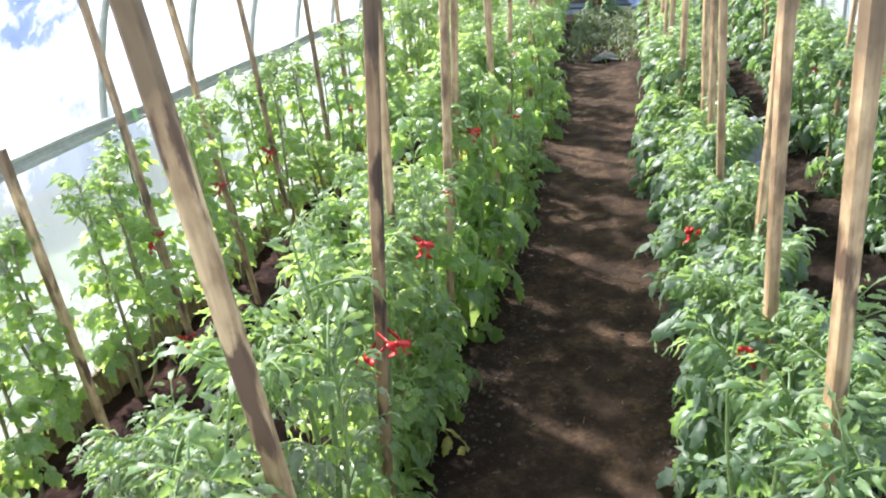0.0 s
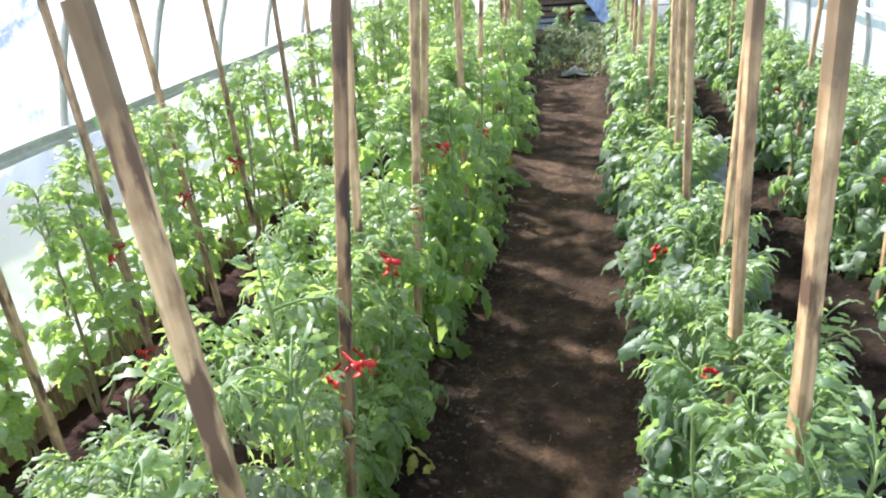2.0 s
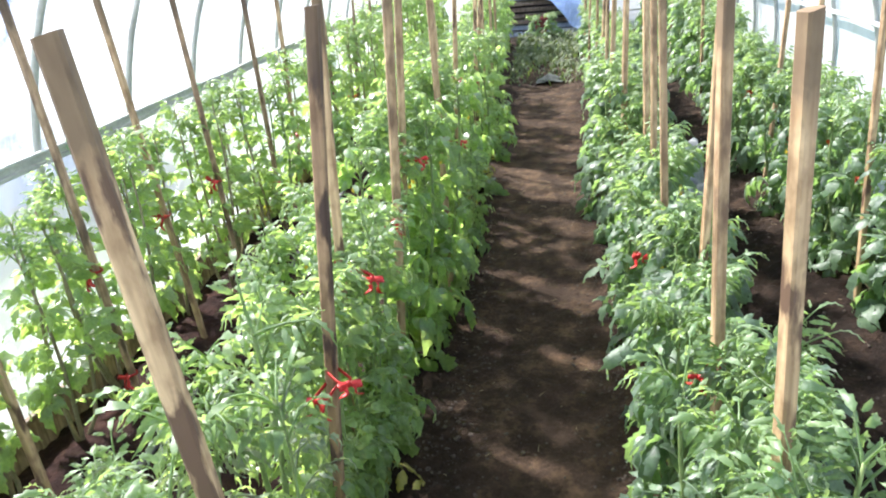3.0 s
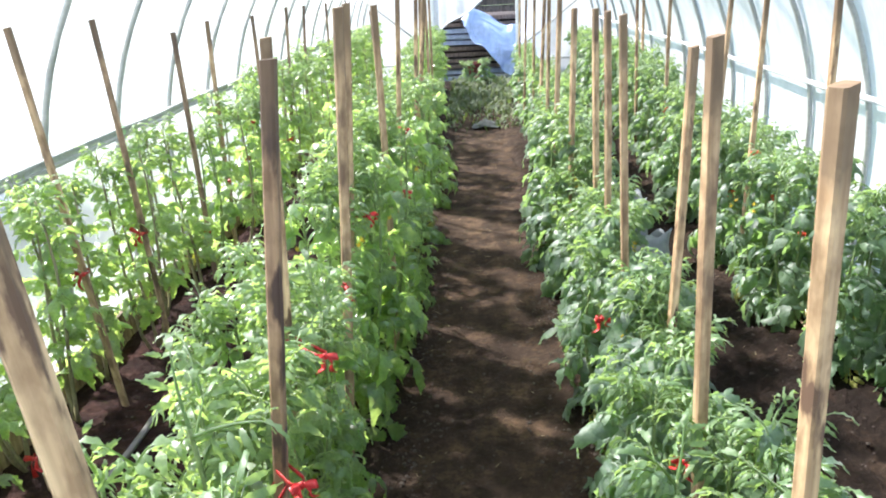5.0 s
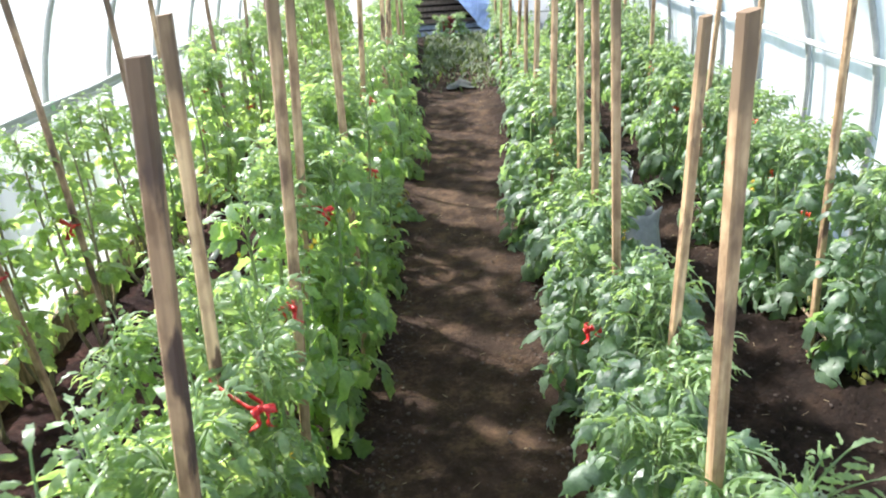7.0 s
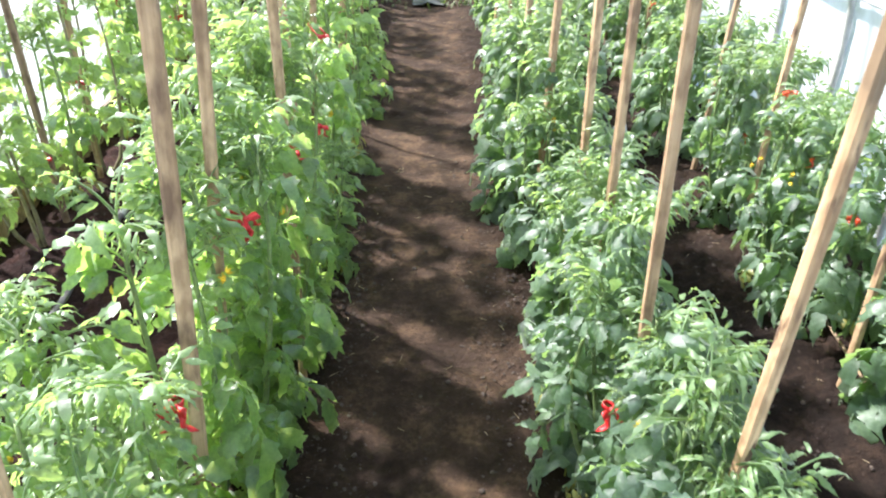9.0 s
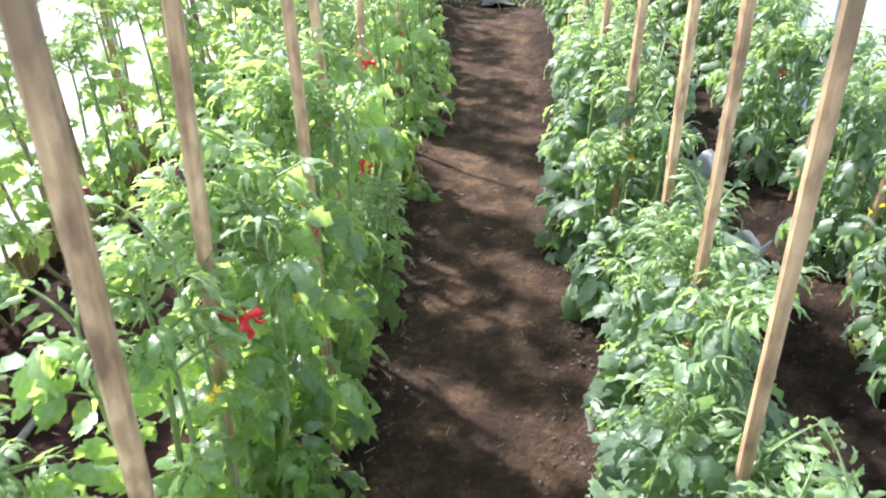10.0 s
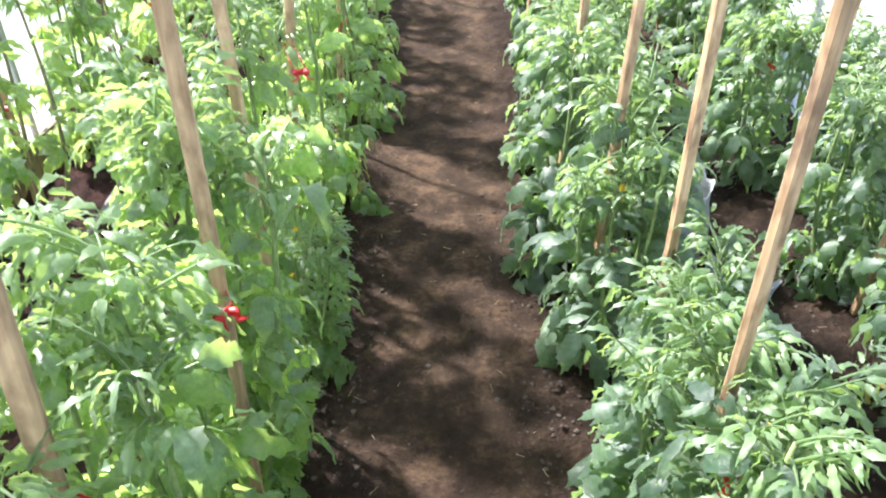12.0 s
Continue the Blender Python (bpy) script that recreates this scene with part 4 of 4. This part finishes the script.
# ---- what lies beyond the doorway ----
def build_lumber_pile():
    root = new("lumber_pile")
    root.location = (0.78, 13.7, -0.06)
    rng = random.Random(4)
    for layer in range(11):
        for k in range(3):
            z = 0.02 + layer * 0.095
            bm = box(-1.15, 1.15, -0.2, 0.2, -0.035, 0.035, 0.006)
            m = Matrix.Translation((rng.uniform(-0.12, 0.12), -0.45 + 0.42 * k + rng.uniform(-0.03, 0.03), z + 0.035)) @ Matrix.Rotation(rng.uniform(-0.05, 0.05), 4, "Z") @ Matrix.Rotation(rng.uniform(-0.012, 0.012), 4, "Y")
            ob = part("plank", bm, LUMBER_BLUE if rng.random() < 0.35 else LUMBER, root)
            ob.matrix_basis = m
    tagged(root, "stack of dark old planks outside the doorway", "lumber pile")


def build_tarp():
    """A crumpled sheet over the pile: it slants from a hump down to the ground on one side and bares the planks on the other."""
    nx, ny = 80, 70
    v = []
    for j in range(ny + 1):
        for i in range(nx + 1):
            a, b = i / nx, j / ny
            x = 0.52 + 1.3 * a + 0.42 * max(0.0, b - 0.3) * (1 - a)
            top = 1.04 - 0.34 * max(0.0, a - 0.12) - 0.9 * max(0.0, 0.12 - a) + 0.05 * math.sin(9 * a)
            low = max(-0.03, 0.5 - 0.9 * a)
            if b < 0.3:
                z, y = top, 13.95 - 0.95 * b / 0.3
            else:
                c = (b - 0.3) / 0.7
                z, y = top + (low - top) * c, 13.0 - 0.34 * c ** 0.7
            # long folds that run down and to the side, with smaller creases between them
            along, across = 0.6 * a + 0.8 * (1 - b), 0.8 * a - 0.75 * (1 - b)
            bend = 0.25 * noise.noise(Vector((a * 2.2, b * 2.2, 4.0)))
            q = Vector((along * 1.1, (across + bend) * 4.6, 0.5))
            fold = 0.09 * noise.noise(Vector((a * 2.5, b * 2.5, 1.0))) + 0.1 * (0.4 - abs(noise.noise(q)) * 1.6)
            fold += 0.035 * (0.4 - 1.6 * abs(noise.noise(q * 2.3))) + 0.012 * noise.noise(q * 5.0)
            v.append((x + fold * 0.4, y - 0.1 - fold * 1.2, max(-0.05, z + fold * 0.5)))
    w = nx + 1
    f = [(j * w + i, j * w + i + 1, (j + 1) * w + i + 1, (j + 1) * w + i) for j in range(ny) for i in range(nx)]
    ob = mesh_part("tarp", v, f, TARP)
    mod = ob.modifiers.new("thick", "SOLIDIFY")
    mod.thickness = 0.006
    tagged(ob, "crumpled pale blue tarp thrown over a lumber stack", "tarp")


def build_shed():
    root = new("shed")
    root.location = (0.8, 15.6, -0.06)
    rng = random.Random(8)
    z, k = 0.0, 0
    while z < 2.3:
        h = rng.uniform(0.14, 0.18)
        ob = part("wall_board", box(-2.6, 2.6, -0.015, 0.015, z, z + h - 0.008, 0.003), LUMBER_BLUE if k in (8, 9) else LUMBER, root)
        z += h
        k += 1
    for x in (-2.55, 0.0, 2.55):
        part("post", box(x - 0.05, x + 0.05, 0.02, 0.12, 0, 2.3, 0.005), LUMBER, root)
    part("roof", box(-2.8, 2.8, -0.3, 2.2, 2.3, 2.36, 0.01), LUMBER, root)
    for x in (-2.6, 2.57):
        part("side_wall", box(x, x + 0.03, 0.12, 2.1, 0, 2.3), LUMBER, root)
    tagged(root, "dark brown plank shed behind the tarp", "shed")


def build_pot(x, y):
    root = new("red_pot")
    root.location = (x, y, max(0.0, soil_height(x, y)) - 0.004)
    v, f, n = [], [], 24
    prof = [(0.001, 0.0), (0.085, 0.0), (0.115, 0.24), (0.125, 0.24), (0.125, 0.28), (0.11, 0.28), (0.1, 0.22), (0.001, 0.2)]
    for r, z in prof:
        for k in range(n):
            a = 2 * math.pi * k / n
            v.append((r * math.cos(a), r * math.sin(a), z))
    for i in range(len(prof) - 1):
        for k in range(n):
            j = (k + 1) % n
            f.append((i * n + k, i * n + j, i * n + n + j, i * n + n + k))
    mesh_part("pot", v, f, RED_PLASTIC, root)
    tagged(root, "dull red plastic pot standing by the doorway", "pot")


def build_blue_mound(x, y, rx, ry, h):
    """A mound added outside the film, standing in for an unidentified blue shape."""
    v, f, n, rows = [], [], 96, 28
    for r in range(rows + 1):
        u = r / rows
        for k in range(n):
            a = 2 * math.pi * k / n
            q = Vector((math.cos(a) * 1.3, math.sin(a) * 1.3, u * 2.0))
            wide = math.sin(math.pi / 2 * u) ** 0.6 * (1 + 0.22 * noise.noise(q) + (0.25 * (0.3 - abs(noise.noise(q * 2.3))) + 0.1 * (0.3 - abs(noise.noise(q * 5.7)))) * u)
            v.append((x + rx * wide * math.cos(a), y + ry * wide * math.sin(a), -0.07 + h * math.cos(math.pi / 2 * u) ** 0.6 * (1 + 0.3 * noise.noise(q * 1.7) * min(1, 2 * u))))
    for r in range(rows):
        for k in range(n):
            j = (k + 1) % n
            f.append((r * n + k, r * n + n + k, r * n + n + j, r * n + j))
    tagged(mesh_part("covered_heap", v, f, MOUND_BLUE), "added blue mound, blurred behind the film wall", "covered heap")


# added only to show blue through the film's high clear patch
build_blue_mound(-3.9, 5.8, 0.8, 1.3, 2.0)
build_lumber_pile()
build_tarp()
build_shed()
build_pot(0.7, 12.75)


# ---- litter on the soil ----
def build_rag():
    v, f, n = [], [], 22
    for j in range(n + 1):
        for i in range(n + 1):
            x, y = (i / n - 0.5) * 0.3, (j / n - 0.5) * 0.26
            r = math.hypot(x, y)
            z = max(0.0, 0.075 - 0.5 * r) + 0.02 * abs(noise.noise(Vector((x * 17, y * 17, 2)))) + 0.006
            v.append((0.83 + x * (1 + 0.2 * noise.noise(Vector((y * 9, 1, 1)))), 8.65 + y, max(0, soil_height(0.83 + x, 8.65 + y)) + z))
    w = n + 1
    f = [(j * w + i, j * w + i + 1, (j + 1) * w + i + 1, (j + 1) * w + i) for j in range(n) for i in range(n)]
    ob = mesh_part("rag", v, f, RAG)
    mod = ob.modifiers.new("thick", "SOLIDIFY")
    mod.thickness = 0.005
    tagged(ob, "crumpled greyish rag lying on the path", "rag")


def scatter_clods():
    rng = random.Random(31)
    shapes = []
    for _ in range(5):
        bm = bmesh.new()
        bmesh.ops.create_icosphere(bm, subdivisions=1, radius=1.0)
        o = Vector((rng.uniform(0, 50), 0, 0))
        shapes.append(([v.co * (1 + 0.75 * noise.noise(v.co * 1.9 + o)) for v in bm.verts], [tuple(q.index for q in p.verts) for p in bm.faces]))
        bm.free()
    verts, faces = [], []
    for _ in range(9000):
        lane = rng.random()
        if lane < 0.66:
            edge = rng.choice((0.46, 1.08))
            x, y = rng.gauss(edge, 0.075), rng.uniform(0.9, 9.0) if rng.random() < 0.4 else rng.uniform(0.9, 5.0)
        elif lane < 0.82:
            x, y = rng.uniform(1.55, 2.1), rng.uniform(2.2, 6.0)
        elif lane < 0.92:
            x, y = rng.uniform(-0.7, -0.2), rng.uniform(1.6, 6.0)
        else:
            x, y = rng.uniform(0.4, 1.15), rng.uniform(0.9, 7)
        s = 0.002 + 0.007 * rng.random() ** 5
        pv, pf = rng.choice(shapes)
        a, ca = rng.uniform(0, 6.28), 0
        ca, sa = math.cos(a), math.sin(a)
        o, z = len(verts), soil_height(x, y) + s * 0.35
        verts += [(x + (c.x * ca - c.y * sa) * s, y + (c.x * sa + c.y * ca) * s, z + c.z * s * 0.6) for c in pv]
        faces += [tuple(i + o for i in q) for q in pf]
    ob = mesh_part("soil_clods", verts, faces, CLOD, None, False)
    tagged(ob, "loose crumbs and small clods of dark soil", "soil crumbs", kind="stuff")


def scatter_straw():
    rng = random.Random(32)
    bits = []
    for _ in range(420):
        x = rng.choice((rng.uniform(0.42, 1.12), rng.uniform(1.6, 2.1), rng.uniform(-0.7, -0.25)))
        y = rng.uniform(1.2, 9.5)
        a, l = rng.uniform(0, 6.28), rng.uniform(0.008, 0.035)
        z = soil_height(x, y) + 0.004
        bits.append(tube([(x, y, z), (x + math.cos(a) * l, y + math.sin(a) * l, z + rng.uniform(0, 0.006))], [0.0012, 0.0007], 4))
    ob = mesh_part("straw_bits", *join(bits), STRAW, None, False)
    tagged(ob, "scattered bits of dry straw and stalks", "straw", kind="stuff")


def build_weeds():
    rng = random.Random(33)
    verts, faces = [], []
    for _ in range(2600):
        y = 8.4 + 3.7 * rng.random() ** 0.7
        x = rng.uniform(0.38, 1.2)
        if y < 9.6 and 0.5 < x < 0.95 and rng.random() < 0.7:
            continue
        a, h = rng.uniform(0, 6.28), rng.uniform(0.05, 0.2) * (0.5 + 0.5 * (y - 9) / 3)
        w, z = rng.uniform(0.006, 0.02), soil_height(x, y)
        d, s = Vector((math.cos(a), math.sin(a), 0)), Vector((-math.sin(a), math.cos(a), 0))
        p = Vector((x, y, z - 0.005))
        o = len(verts)
        q1, q2 = p + d * h * 0.25 + Vector((0, 0, h * 0.65)), p + d * h * 0.8 + Vector((0, 0, h * 0.8))
        verts += [tuple(v) for v in (p - s * w * 0.3, p + s * w * 0.3, q1 + s * w, q1 - s * w, q2)]
        faces += [(o, o + 1, o + 2, o + 3), (o + 3, o + 2, o + 4)]
    ob = mesh_part("weeds", verts, faces, GRASS)
    tagged(ob, "low weeds and grass at the end of the path", "weeds", kind="stuff")


def build_stick():
    pts = [(2.24, 3.75, 0.0), (2.215, 3.5, 0.0), (2.2, 3.22, 0.0)]
    pts = [(x - 0.06, y, max(0, soil_height(x - 0.06, y)) + 0.006) for x, y, z in pts]
    tagged(mesh_part("stick", *tube(pts, [0.007, 0.006, 0.005], 6), BOARD), "thin dry stick lying on the soil", "stick")


build_rag()
scatter_clods()
scatter_straw()
build_weeds()
build_stick()
